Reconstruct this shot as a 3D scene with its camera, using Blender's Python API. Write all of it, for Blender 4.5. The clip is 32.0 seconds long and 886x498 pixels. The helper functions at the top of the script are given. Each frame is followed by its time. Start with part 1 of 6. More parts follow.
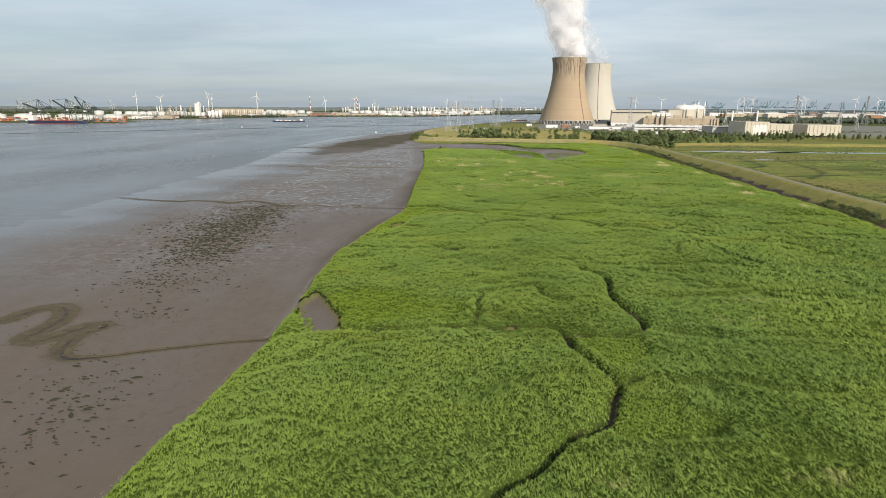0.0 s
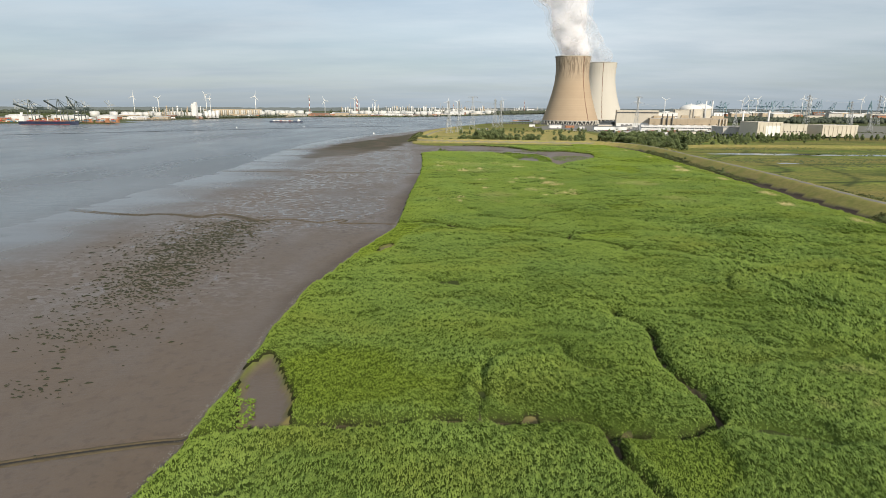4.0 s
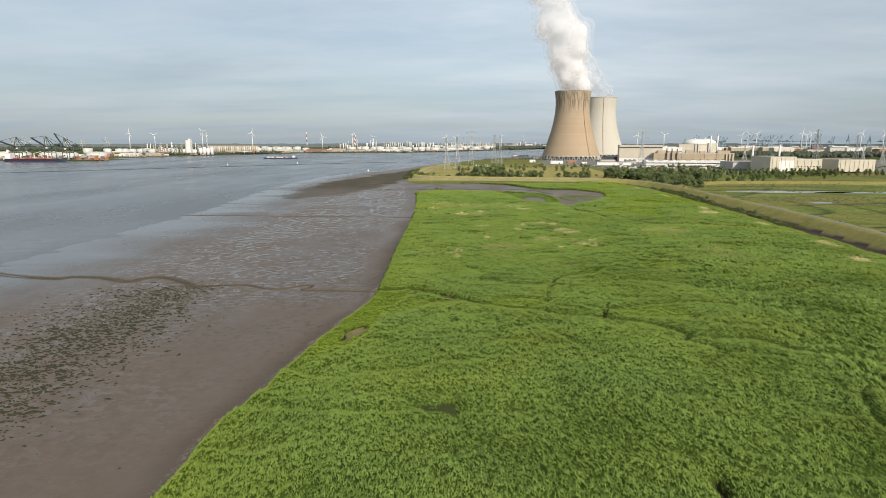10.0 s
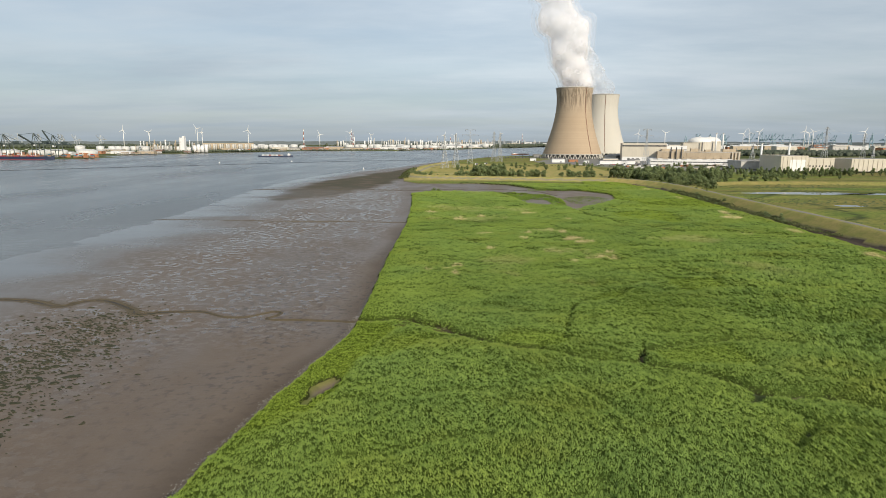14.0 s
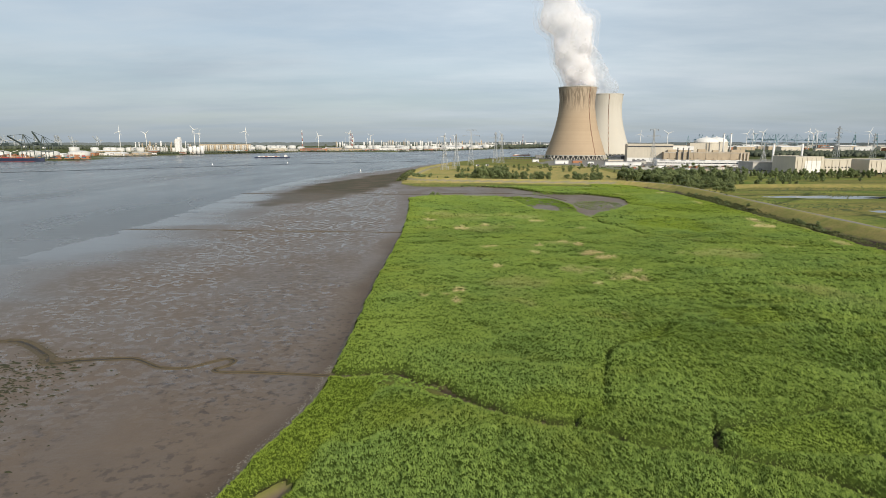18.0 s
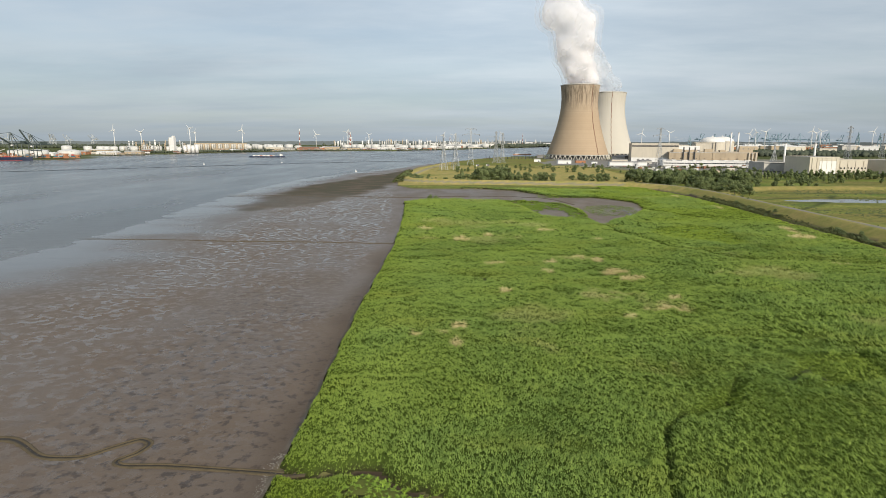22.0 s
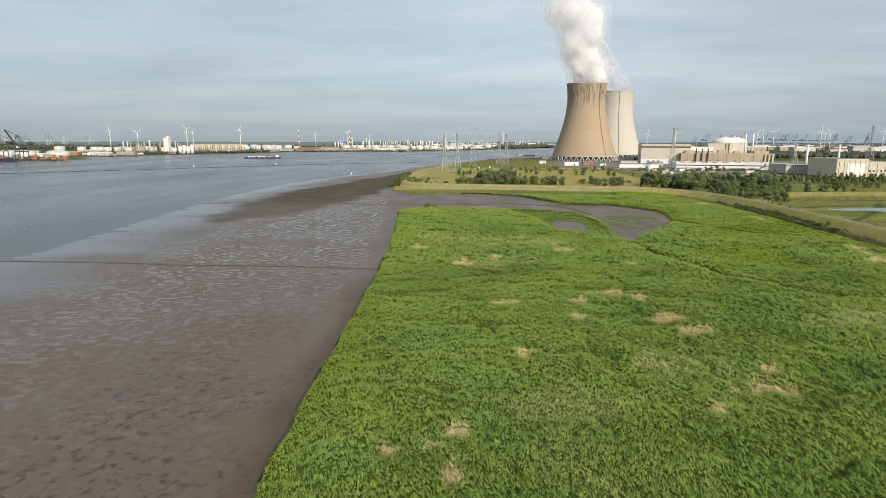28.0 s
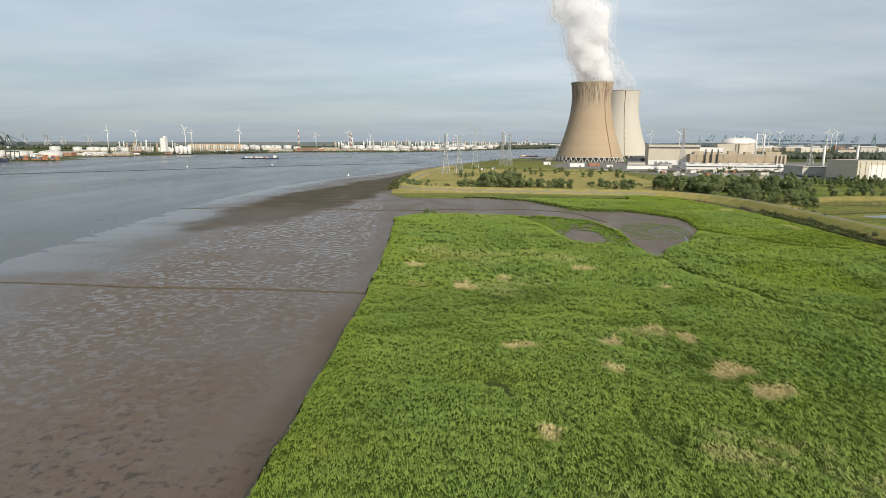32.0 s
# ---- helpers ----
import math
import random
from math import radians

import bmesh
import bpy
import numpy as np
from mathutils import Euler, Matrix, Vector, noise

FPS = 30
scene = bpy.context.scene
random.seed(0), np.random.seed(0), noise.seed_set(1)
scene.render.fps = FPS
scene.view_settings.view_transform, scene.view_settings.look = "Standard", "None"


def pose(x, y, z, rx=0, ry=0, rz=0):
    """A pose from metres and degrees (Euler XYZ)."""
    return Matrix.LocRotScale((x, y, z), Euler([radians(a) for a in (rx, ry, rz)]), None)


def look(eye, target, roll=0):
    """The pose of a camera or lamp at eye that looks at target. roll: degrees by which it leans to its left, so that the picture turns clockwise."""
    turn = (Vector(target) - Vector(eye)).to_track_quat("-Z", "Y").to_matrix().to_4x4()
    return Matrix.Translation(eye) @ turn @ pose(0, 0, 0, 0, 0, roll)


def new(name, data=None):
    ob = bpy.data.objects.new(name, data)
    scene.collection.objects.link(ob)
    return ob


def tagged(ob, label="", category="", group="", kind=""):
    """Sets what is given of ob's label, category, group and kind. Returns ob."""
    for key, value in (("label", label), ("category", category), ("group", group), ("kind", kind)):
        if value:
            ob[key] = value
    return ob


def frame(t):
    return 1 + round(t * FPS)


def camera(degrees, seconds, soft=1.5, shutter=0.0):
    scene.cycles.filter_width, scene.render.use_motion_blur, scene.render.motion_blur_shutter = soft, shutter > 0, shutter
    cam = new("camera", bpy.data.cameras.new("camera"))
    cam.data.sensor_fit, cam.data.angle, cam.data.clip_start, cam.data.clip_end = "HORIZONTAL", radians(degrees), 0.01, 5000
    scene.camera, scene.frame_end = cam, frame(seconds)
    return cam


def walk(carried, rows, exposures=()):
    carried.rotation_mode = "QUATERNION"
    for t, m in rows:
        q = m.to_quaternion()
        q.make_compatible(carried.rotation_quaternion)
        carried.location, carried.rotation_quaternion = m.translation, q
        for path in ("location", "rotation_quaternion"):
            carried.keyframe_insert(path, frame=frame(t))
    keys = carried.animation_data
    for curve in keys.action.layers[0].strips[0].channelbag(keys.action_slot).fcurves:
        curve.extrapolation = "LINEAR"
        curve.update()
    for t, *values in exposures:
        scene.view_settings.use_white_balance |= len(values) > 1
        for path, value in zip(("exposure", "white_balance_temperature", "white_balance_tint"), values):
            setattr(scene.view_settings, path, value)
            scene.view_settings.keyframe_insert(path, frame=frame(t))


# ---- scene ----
cam = camera(74.9, 32.0, soft=0.7)
PATH = [
    (0, (0.240, -2.236, 45.346), (0.179, -0.296, 44.867), 0.32),
    (0.5, (0.198, 2.208, 45.345), (0.136, 4.149, 44.865), 0.33),
    (1, (0.168, 6.655, 45.342), (0.106, 8.596, 44.863), 0.35),
    (1.5, (0.162, 11.110, 45.340), (0.100, 13.050, 44.859), 0.37),
    (2, (0.185, 15.574, 45.340), (0.124, 17.515, 44.860), 0.38),
    (2.5, (0.230, 20.047, 45.340), (0.171, 21.987, 44.858), 0.39),
    (3, (0.283, 24.530, 45.340), (0.224, 26.471, 44.858), 0.38),
    (3.5, (0.333, 29.022, 45.339), (0.270, 30.963, 44.860), 0.35),
    (5.5, (0.484, 47.010, 45.320), (0.421, 48.951, 44.840), 0.05),
    (6, (0.518, 51.476, 45.318), (0.455, 53.417, 44.839), -0.00),
    (6.5, (0.543, 55.904, 45.316), (0.478, 57.846, 44.842), -0.04),
    (7, (0.557, 60.289, 45.312), (0.490, 62.237, 44.863), -0.05),
    (7.5, (0.562, 64.628, 45.304), (0.496, 66.583, 44.889), -0.05),
    (8, (0.559, 68.925, 45.296), (0.495, 70.887, 44.910), -0.04),
    (8.5, (0.555, 73.189, 45.288), (0.491, 75.152, 44.908), -0.03),
    (9, (0.556, 77.424, 45.280), (0.493, 79.387, 44.904), -0.01),
    (9.5, (0.579, 81.626, 45.272), (0.516, 83.591, 44.907), 0.01),
    (10, (0.612, 85.786, 45.262), (0.549, 87.751, 44.898), 0.02),
    (10.5, (0.649, 89.893, 45.248), (0.586, 91.859, 44.885), 0.03),
    (11, (0.679, 93.950, 45.230), (0.616, 95.916, 44.868), 0.04),
    (11.5, (0.693, 97.964, 45.209), (0.630, 99.930, 44.845), 0.06),
    (12, (0.682, 101.951, 45.185), (0.621, 103.916, 44.820), 0.07),
    (12.5, (0.643, 105.930, 45.159), (0.584, 107.895, 44.793), 0.09),
    (13, (0.579, 109.926, 45.133), (0.519, 111.891, 44.764), 0.11),
    (13.5, (0.501, 113.959, 45.106), (0.444, 115.923, 44.734), 0.12),
    (14, (0.414, 118.045, 45.083), (0.356, 120.010, 44.712), 0.12),
    (14.5, (0.329, 122.189, 45.064), (0.268, 124.155, 44.697), 0.12),
    (16.5, (0.027, 138.979, 44.913), (-0.034, 140.944, 44.546), 0.02),
    (17, (-0.038, 143.230, 44.892), (-0.097, 145.195, 44.523), 0.02),
    (17.5, (-0.100, 147.530, 44.876), (-0.159, 149.495, 44.508), 0.03),
    (18, (-0.168, 151.850, 44.860), (-0.227, 153.814, 44.492), 0.04),
    (18.5, (-0.246, 156.159, 44.844), (-0.304, 158.124, 44.474), 0.05),
    (19, (-0.328, 160.445, 44.833), (-0.385, 162.410, 44.463), 0.07),
    (19.5, (-0.404, 164.701, 44.827), (-0.462, 166.666, 44.457), 0.09),
    (20, (-0.467, 168.931, 44.827), (-0.525, 170.896, 44.458), 0.11),
    (20.5, (-0.515, 173.152, 44.831), (-0.573, 175.116, 44.462), 0.12),
    (21, (-0.550, 177.355, 44.834), (-0.607, 179.320, 44.465), 0.13),
    (21.5, (-0.576, 181.527, 44.836), (-0.633, 183.492, 44.466), 0.13),
    (22, (-0.593, 185.668, 44.835), (-0.649, 187.632, 44.464), 0.12),
    (22.5, (-0.590, 189.789, 44.834), (-0.648, 191.753, 44.464), 0.11),
    (23, (-0.567, 193.906, 44.836), (-0.624, 195.871, 44.467), 0.09),
    (23.5, (-0.529, 198.025, 44.838), (-0.589, 199.990, 44.468), 0.06),
    (24, (-0.468, 202.162, 44.844), (-0.527, 204.126, 44.473), 0.03),
    (24.5, (-0.390, 206.313, 44.854), (-0.451, 208.278, 44.485), -0.01),
    (25, (-0.310, 210.468, 44.864), (-0.372, 212.433, 44.498), -0.03),
    (25.5, (-0.244, 214.616, 44.872), (-0.309, 216.581, 44.508), -0.04),
    (27.5, (-0.089, 231.153, 44.912), (-0.152, 233.117, 44.541), 0.11),
    (28, (-0.088, 235.285, 44.915), (-0.151, 237.249, 44.546), 0.14),
    (28.5, (-0.126, 239.417, 44.914), (-0.190, 241.382, 44.545), 0.16),
    (29, (-0.190, 243.543, 44.913), (-0.253, 245.508, 44.543), 0.17),
    (29.5, (-0.265, 247.659, 44.910), (-0.330, 249.623, 44.539), 0.18),
    (30, (-0.338, 251.751, 44.902), (-0.404, 253.715, 44.531), 0.19),
    (30.5, (-0.394, 255.818, 44.894), (-0.460, 257.782, 44.522), 0.19),
    (31, (-0.431, 259.864, 44.887), (-0.497, 261.828, 44.514), 0.20),
    (31.5, (-0.453, 263.900, 44.883), (-0.519, 265.863, 44.511), 0.19),
    (32, (-0.473, 267.934, 44.883), (-0.541, 269.898, 44.515), 0.19),
]
walk(cam, [(t, look(eye, target, roll)) for t, eye, target, roll in PATH], exposures=((0, 0.0), (6, 0.0), (10, -0.05), (32, -0.09)))

# ---- light ----
SUN_AZ, SUN_EL = 151.0, 27.0      # degrees clockwise from +y, and above the horizon
sun_to = Vector((math.sin(radians(SUN_AZ)) * math.cos(radians(SUN_EL)), math.cos(radians(SUN_AZ)) * math.cos(radians(SUN_EL)), math.sin(radians(SUN_EL))))
sun = new("sun", bpy.data.lights.new("sun", "SUN"))
sun.data.energy, sun.data.angle, sun.data.color = 4.9, radians(1.2), (1.0, 0.91, 0.77)
sun.matrix_world = look(sun_to * 100, (0, 0, 0))
scene.view_settings.exposure = 0.0

world = bpy.data.worlds.new("sky")
scene.world = world
world.use_nodes = True
wn, wl = world.node_tree.nodes, world.node_tree.links
wn.clear()
w_out, w_bg = wn.new("ShaderNodeOutputWorld"), wn.new("ShaderNodeBackground")
w_sky = wn.new("ShaderNodeTexSky")
w_sky.sky_type, w_sky.sun_disc = "NISHITA", False
w_sky.sun_elevation, w_sky.sun_rotation = radians(SUN_EL), radians(SUN_AZ)
w_sky.air_density, w_sky.dust_density, w_sky.ozone_density = 1.0, 0.6, 1.5
w_co = wn.new("ShaderNodeTexCoord")
w_sep = wn.new("ShaderNodeSeparateXYZ")
wl.new(w_co.outputs["Generated"], w_sep.inputs[0])


def wmath(op, a, b=None, clamp=False):
    n = wn.new("ShaderNodeMath")
    n.operation, n.use_clamp = op, clamp
    for k, v in enumerate((a, b)):
        if v is None:
            continue
        if isinstance(v, (int, float)):
            n.inputs[k].default_value = v
        else:
            wl.new(v, n.inputs[k])
    return n.outputs[0]


# cloud sheet: the direction flattened on to a high plane, so that streaks crowd towards the horizon
w_h = wmath("ADD", wmath("MAXIMUM", w_sep.outputs[2], 0.0), 0.09)
w_cmb = wn.new("ShaderNodeCombineXYZ")
wl.new(wmath("DIVIDE", w_sep.outputs[0], w_h), w_cmb.inputs[0])
wl.new(wmath("MULTIPLY", wmath("DIVIDE", w_sep.outputs[1], w_h), 1.7), w_cmb.inputs[1])


def wnoise(scale, detail, offset):
    m = wn.new("ShaderNodeMapping")
    m.inputs["Location"].default_value = offset
    wl.new(w_cmb.outputs[0], m.inputs[0])
    n = wn.new("ShaderNodeTexNoise")
    n.inputs["Scale"].default_value, n.inputs["Detail"].default_value, n.inputs["Roughness"].default_value = scale, detail, 0.58
    wl.new(m.outputs[0], n.inputs["Vector"])
    return n.outputs[0]


def wramp(fac, stops):
    r = wn.new("ShaderNodeValToRGB")
    r.color_ramp.interpolation = "EASE"
    while len(r.color_ramp.elements) < len(stops):
        r.color_ramp.elements.new(0.5)
    for e, (p, c) in zip(r.color_ramp.elements, stops):
        e.position, e.color = p, (*c, 1)
    wl.new(fac, r.inputs[0])
    return r.outputs[0]


w_cl = wramp(wnoise(0.30, 6, (3.1, 1.7, 0)), [(0.30, (0, 0, 0)), (0.72, (1, 1, 1))])
w_tone = wramp(wnoise(0.45, 6, (9.6, 4.2, 0)), [(0.28, (5.4, 6.35, 7.2)), (0.70, (7.7, 8.4, 8.9))])
w_veil = wn.new("ShaderNodeMix")
w_veil.data_type = "RGBA"
wl.new(wmath("ADD", wmath("MULTIPLY", w_cl, 0.42), 0.5), w_veil.inputs["Factor"])
wl.new(w_sky.outputs[0], w_veil.inputs[6])
# a broad brighter bank of cloud in the middle of the sky ahead
w_bank = wmath("POWER", 2.718, wmath("MULTIPLY", wmath("POWER", wmath("DIVIDE", wmath("SUBTRACT", w_sep.outputs[0], 0.10), 0.30), 2.0), -1.0))
w_lift = wn.new("ShaderNodeVectorMath")
w_lift.operation = "SCALE"
wl.new(w_tone, w_lift.inputs[0])
wl.new(wmath("ADD", wmath("MULTIPLY", w_bank, 0.24), 0.90), w_lift.inputs["Scale"])
wl.new(w_lift.outputs[0], w_veil.inputs[7])
# bright haze towards the horizon
w_hz = wn.new("ShaderNodeMix")
w_hz.data_type = "RGBA"
wl.new(wmath("MULTIPLY", wmath("POWER", wmath("SUBTRACT", 1.0, wmath("ABSOLUTE", w_sep.outputs[2])), 11.0), 0.75), w_hz.inputs["Factor"])
wl.new(w_veil.outputs[2], w_hz.inputs[6])
w_hz.inputs[7].default_value = (3.1, 3.8, 4.5, 1)
w_bg.inputs["Strength"].default_value = 0.1
wl.new(w_hz.outputs[2], w_bg.inputs["Color"])
wl.new(w_bg.outputs[0], w_out.inputs[0])


# ---- materials ----
class Nodes:
    """A node material on a Principled shader, with world-position coordinates."""

    def __init__(self, name):
        self.m = bpy.data.materials.new(name)
        self.m.use_nodes = True
        self.n, self.l = self.m.node_tree.nodes, self.m.node_tree.links
        self.b = self.n["Principled BSDF"]
        self.geo = self.n.new("ShaderNodeNewGeometry")
        self.pos = self.geo.outputs["Position"]

    def put(self, v, socket):
        if isinstance(v, bpy.types.NodeSocket):
            self.l.new(v, socket)
        elif isinstance(v, (tuple, list)):
            socket.default_value = (*v, 1) if len(v) == 3 and socket.type == "RGBA" else v
        else:
            socket.default_value = v

    def noise(self, scale, detail=3, rough=0.55, stretch=None, vec=None, kind="ShaderNodeTexNoise"):
        t = self.n.new(kind)
        v = vec or self.pos
        if stretch:
            mp = self.n.new("ShaderNodeMapping")
            mp.inputs["Scale"].default_value = stretch
            self.l.new(v, mp.inputs[0])
            v = mp.outputs[0]
        self.l.new(v, t.inputs["Vector"])
        t.inputs["Scale"].default_value = scale
        if kind == "ShaderNodeTexNoise":
            t.inputs["Detail"].default_value, t.inputs["Roughness"].default_value = detail, rough
        return t.outputs[0]

    def ramp(self, fac, stops):
        r = self.n.new("ShaderNodeValToRGB")
        while len(r.color_ramp.elements) < len(stops):
            r.color_ramp.elements.new(0.5)
        for e, (p, c) in zip(r.color_ramp.elements, stops):
            e.position, e.color = p, ((c, c, c, 1) if isinstance(c, (int, float)) else (*c, 1))
        self.l.new(fac, r.inputs[0])
        return r.outputs[0]

    def mix(self, fac, a, b, blend="MIX"):
        x = self.n.new("ShaderNodeMix")
        x.data_type, x.blend_type = "RGBA", blend
        self.put(fac, x.inputs["Factor"]), self.put(a, x.inputs[6]), self.put(b, x.inputs[7])
        return x.outputs[2]

    def math(self, op, a, b=0.0, clamp=False):
        x = self.n.new("ShaderNodeMath")
        x.operation, x.use_clamp = op, clamp
        self.put(a, x.inputs[0]), self.put(b, x.inputs[1])
        return x.outputs[0]

    def attr(self, name):
        a = self.n.new("ShaderNodeAttribute")
        a.attribute_name = name
        return a.outputs["Fac"]

    def island(self):
        return self.geo.outputs["Random Per Island"]

    def random(self):
        return self.n.new("ShaderNodeObjectInfo").outputs["Random"]

    def bump(self, height, strength, distance):
        x = self.n.new("ShaderNodeBump")
        x.inputs["Strength"].default_value, x.inputs["Distance"].default_value = strength, distance
        self.l.new(height, x.inputs["Height"])
        self.l.new(x.outputs[0], self.b.inputs["Normal"])

    def done(self, color, rough=0.8, metal=0.0, spec=0.5, **more):
        self.put(color, self.b.inputs["Base Color"]), self.put(rough, self.b.inputs["Roughness"])
        self.put(metal, self.b.inputs["Metallic"]), self.put(spec, self.b.inputs["Specular IOR Level"])
        for k, v in more.items():
            self.put(v, self.b.inputs[k])
        return self.m


def painted(name, color, vary=0.18, scale=0.15, rough=0.75, metal=0.0, streaks=0.0):
    """Weathered paint, plaster or metal: broad stains, fine mottling, and rain streaks where asked."""
    k = Nodes(name)
    dark = tuple(c * (1 - vary) for c in color)
    lite = tuple(min(1, c * (1 + vary * 0.5)) for c in color)
    c = k.mix(k.ramp(k.noise(scale, 5), [(0.3, 0.0), (0.7, 1.0)]), dark, lite)
    c = k.mix(k.math("MULTIPLY", k.ramp(k.noise(scale * 12, 3), [(0.4, 0.0), (0.75, 1.0)]), 0.25), c, tuple(x * 0.75 for x in color))
    if streaks:
        s = k.noise(0.5, 4, stretch=(1, 1, 0.06))
        c = k.mix(k.math("MULTIPLY", k.ramp(s, [(0.5, 0.0), (0.72, 1.0)]), streaks), c, tuple(x * 0.55 for x in color))
    return k.done(c, rough, metal)


M = {}
# ground sheet: mud, soil, meadow and tracks, blended by what the ground is there
k = Nodes("ground")
wet = k.ramp(k.noise(0.028, 4, stretch=(1.6, 0.8, 1)), [(0.4, 0.0), (0.6, 1.0)])
mud = k.mix(k.noise(0.25, 5), (0.098, 0.069, 0.046), (0.146, 0.105, 0.071))
mud = k.mix(k.math("MULTIPLY", wet, 0.5), mud, (0.114, 0.085, 0.062))
soak = k.attr("soak")
mud = k.mix(soak, mud, (0.080, 0.070, 0.062))
ripple = k.noise(0.62, 4, 0.62, stretch=(0.62, 0.75, 1))
film = k.math("MULTIPLY", k.ramp(ripple, [(0.505, 0.0), (0.535, 1.0)]), k.ramp(k.noise(0.16, 4, 0.6), [(0.36, 0.25), (0.60, 1.0)]))
ripple_zone = k.attr("ripple")
film = k.math("MULTIPLY", film, ripple_zone)
mud = k.mix(k.math("MULTIPLY", k.ramp(k.noise(0.75, 6, 0.62, stretch=(0.75, 0.7, 1)), [(0.53, 0.0), (0.61, 0.95)]), k.attr("hollow")), mud, (0.052, 0.036, 0.025))
mud = k.mix(k.math("MULTIPLY", k.attr("algae"), k.ramp(k.noise(0.09, 6, stretch=(0.5, 1, 1)), [(0.36, 0.0), (0.52, 1.0)])), mud, (0.060, 0.052, 0.028))
mud = k.mix(k.attr("dark"), mud, (0.050, 0.036, 0.025))
grass = k.mix(k.ramp(k.noise(0.035, 6), [(0.35, 0.0), (0.65, 1.0)]), (0.105, 0.155, 0.026), (0.24, 0.25, 0.055))
grass = k.mix(k.math("MULTIPLY", k.ramp(k.noise(0.010, 5, stretch=(0.4, 1.6, 1)), [(0.42, 0.0), (0.58, 1.0)]), 0.75), grass, (0.23, 0.17, 0.06))
grass = k.mix(k.math("MULTIPLY", k.ramp(k.noise(0.016, 5, stretch=(0.5, 2.0, 1)), [(0.56, 0.0), (0.66, 1.0)]), 0.8), grass, (0.055, 0.085, 0.018))
grass = k.mix(k.math("MULTIPLY", k.ramp(k.noise(0.35, 5), [(0.4, 0.0), (0.65, 1.0)]), 0.6), grass, (0.055, 0.08, 0.018))
straw = k.mix(k.ramp(k.noise(0.12, 6, 0.65), [(0.38, 0.0), (0.62, 1.0)]), (0.40, 0.31, 0.115), (0.27, 0.255, 0.075))
straw = k.mix(k.math("MULTIPLY", k.ramp(k.noise(1.3, 4), [(0.45, 0.0), (0.7, 1.0)]), 0.35), straw, (0.14, 0.14, 0.05))
land = k.mix(k.attr("straw"), grass, straw)
land = k.mix(k.attr("soil"), land, k.mix(k.noise(0.4, 4), (0.035, 0.05, 0.014), (0.06, 0.07, 0.022)))
land = k.mix(k.attr("paved"), land, k.mix(k.noise(0.3, 4), (0.15, 0.145, 0.135), (0.24, 0.23, 0.21)))
isl = k.attr("land")
col = k.mix(isl, mud, land)
mud_rough = k.mix(film, k.mix(wet, (0.55, 0.55, 0.55), (0.42, 0.42, 0.42)), (0.10, 0.10, 0.10))
mud_rough = k.mix(soak, mud_rough, (0.16, 0.16, 0.16))
mud_rough = k.mix(k.attr("dark"), mud_rough, (0.8, 0.8, 0.8))
mud_rough = k.mix(k.attr("algae"), mud_rough, (0.85, 0.85, 0.85))
h = k.math("ADD", k.math("MULTIPLY", k.noise(1.1, 5, stretch=(0.7, 1.3, 1)), 0.5), k.math("MULTIPLY", k.noise(9.0, 2), 0.12))
h = k.math("MULTIPLY", h, k.math("SUBTRACT", 1.0, k.math("MULTIPLY", k.math("MAXIMUM", film, soak), 0.93)))
k.bump(h, 0.55, 0.22)
M["ground"] = k.done(col, k.mix(isl, mud_rough, (0.95, 0.95, 0.95)), 0, k.mix(k.math("MAXIMUM", isl, k.attr("dark")), k.mix(k.attr("algae"), k.mix(film, (0.4, 0.4, 0.4), (0.5, 0.5, 0.5)), (0.15, 0.15, 0.15)), (0.1, 0.1, 0.1)), **{"Coat Weight": k.math("MULTIPLY", k.math("MULTIPLY", film, 0.12), k.math("SUBTRACT", 1.0, isl)), "Coat Roughness": 0.05})

k = Nodes("river_water")
k.bump(k.math("ADD", k.noise(0.16, 4, stretch=(0.5, 1.4, 1)), k.math("MULTIPLY", k.noise(0.9, 3), 0.3)), 0.8, 0.35)
wc = k.mix(k.ramp(k.noise(0.006, 4, stretch=(1, 0.35, 1)), [(0.4, 0.0), (0.65, 1.0)]), (0.070, 0.076, 0.080), (0.098, 0.098, 0.096))
M["water"] = k.done(wc, k.ramp(k.noise(0.012, 4, stretch=(1, 0.3, 1)), [(0.35, 0.18), (0.65, 0.30)]), 0, 0.5, IOR=1.33)

k = Nodes("ruffled_water")
k.bump(k.noise(0.5, 3), 1.0, 0.5)
M["slick"] = k.done((0.050, 0.056, 0.062), 0.8, 0, 0.05, IOR=1.33)

k = Nodes("pool_water")
k.bump(k.noise(1.2, 3), 0.1, 0.05)
M["pool"] = k.done((0.07, 0.065, 0.055), 0.08, 0, 0.5, IOR=1.33)


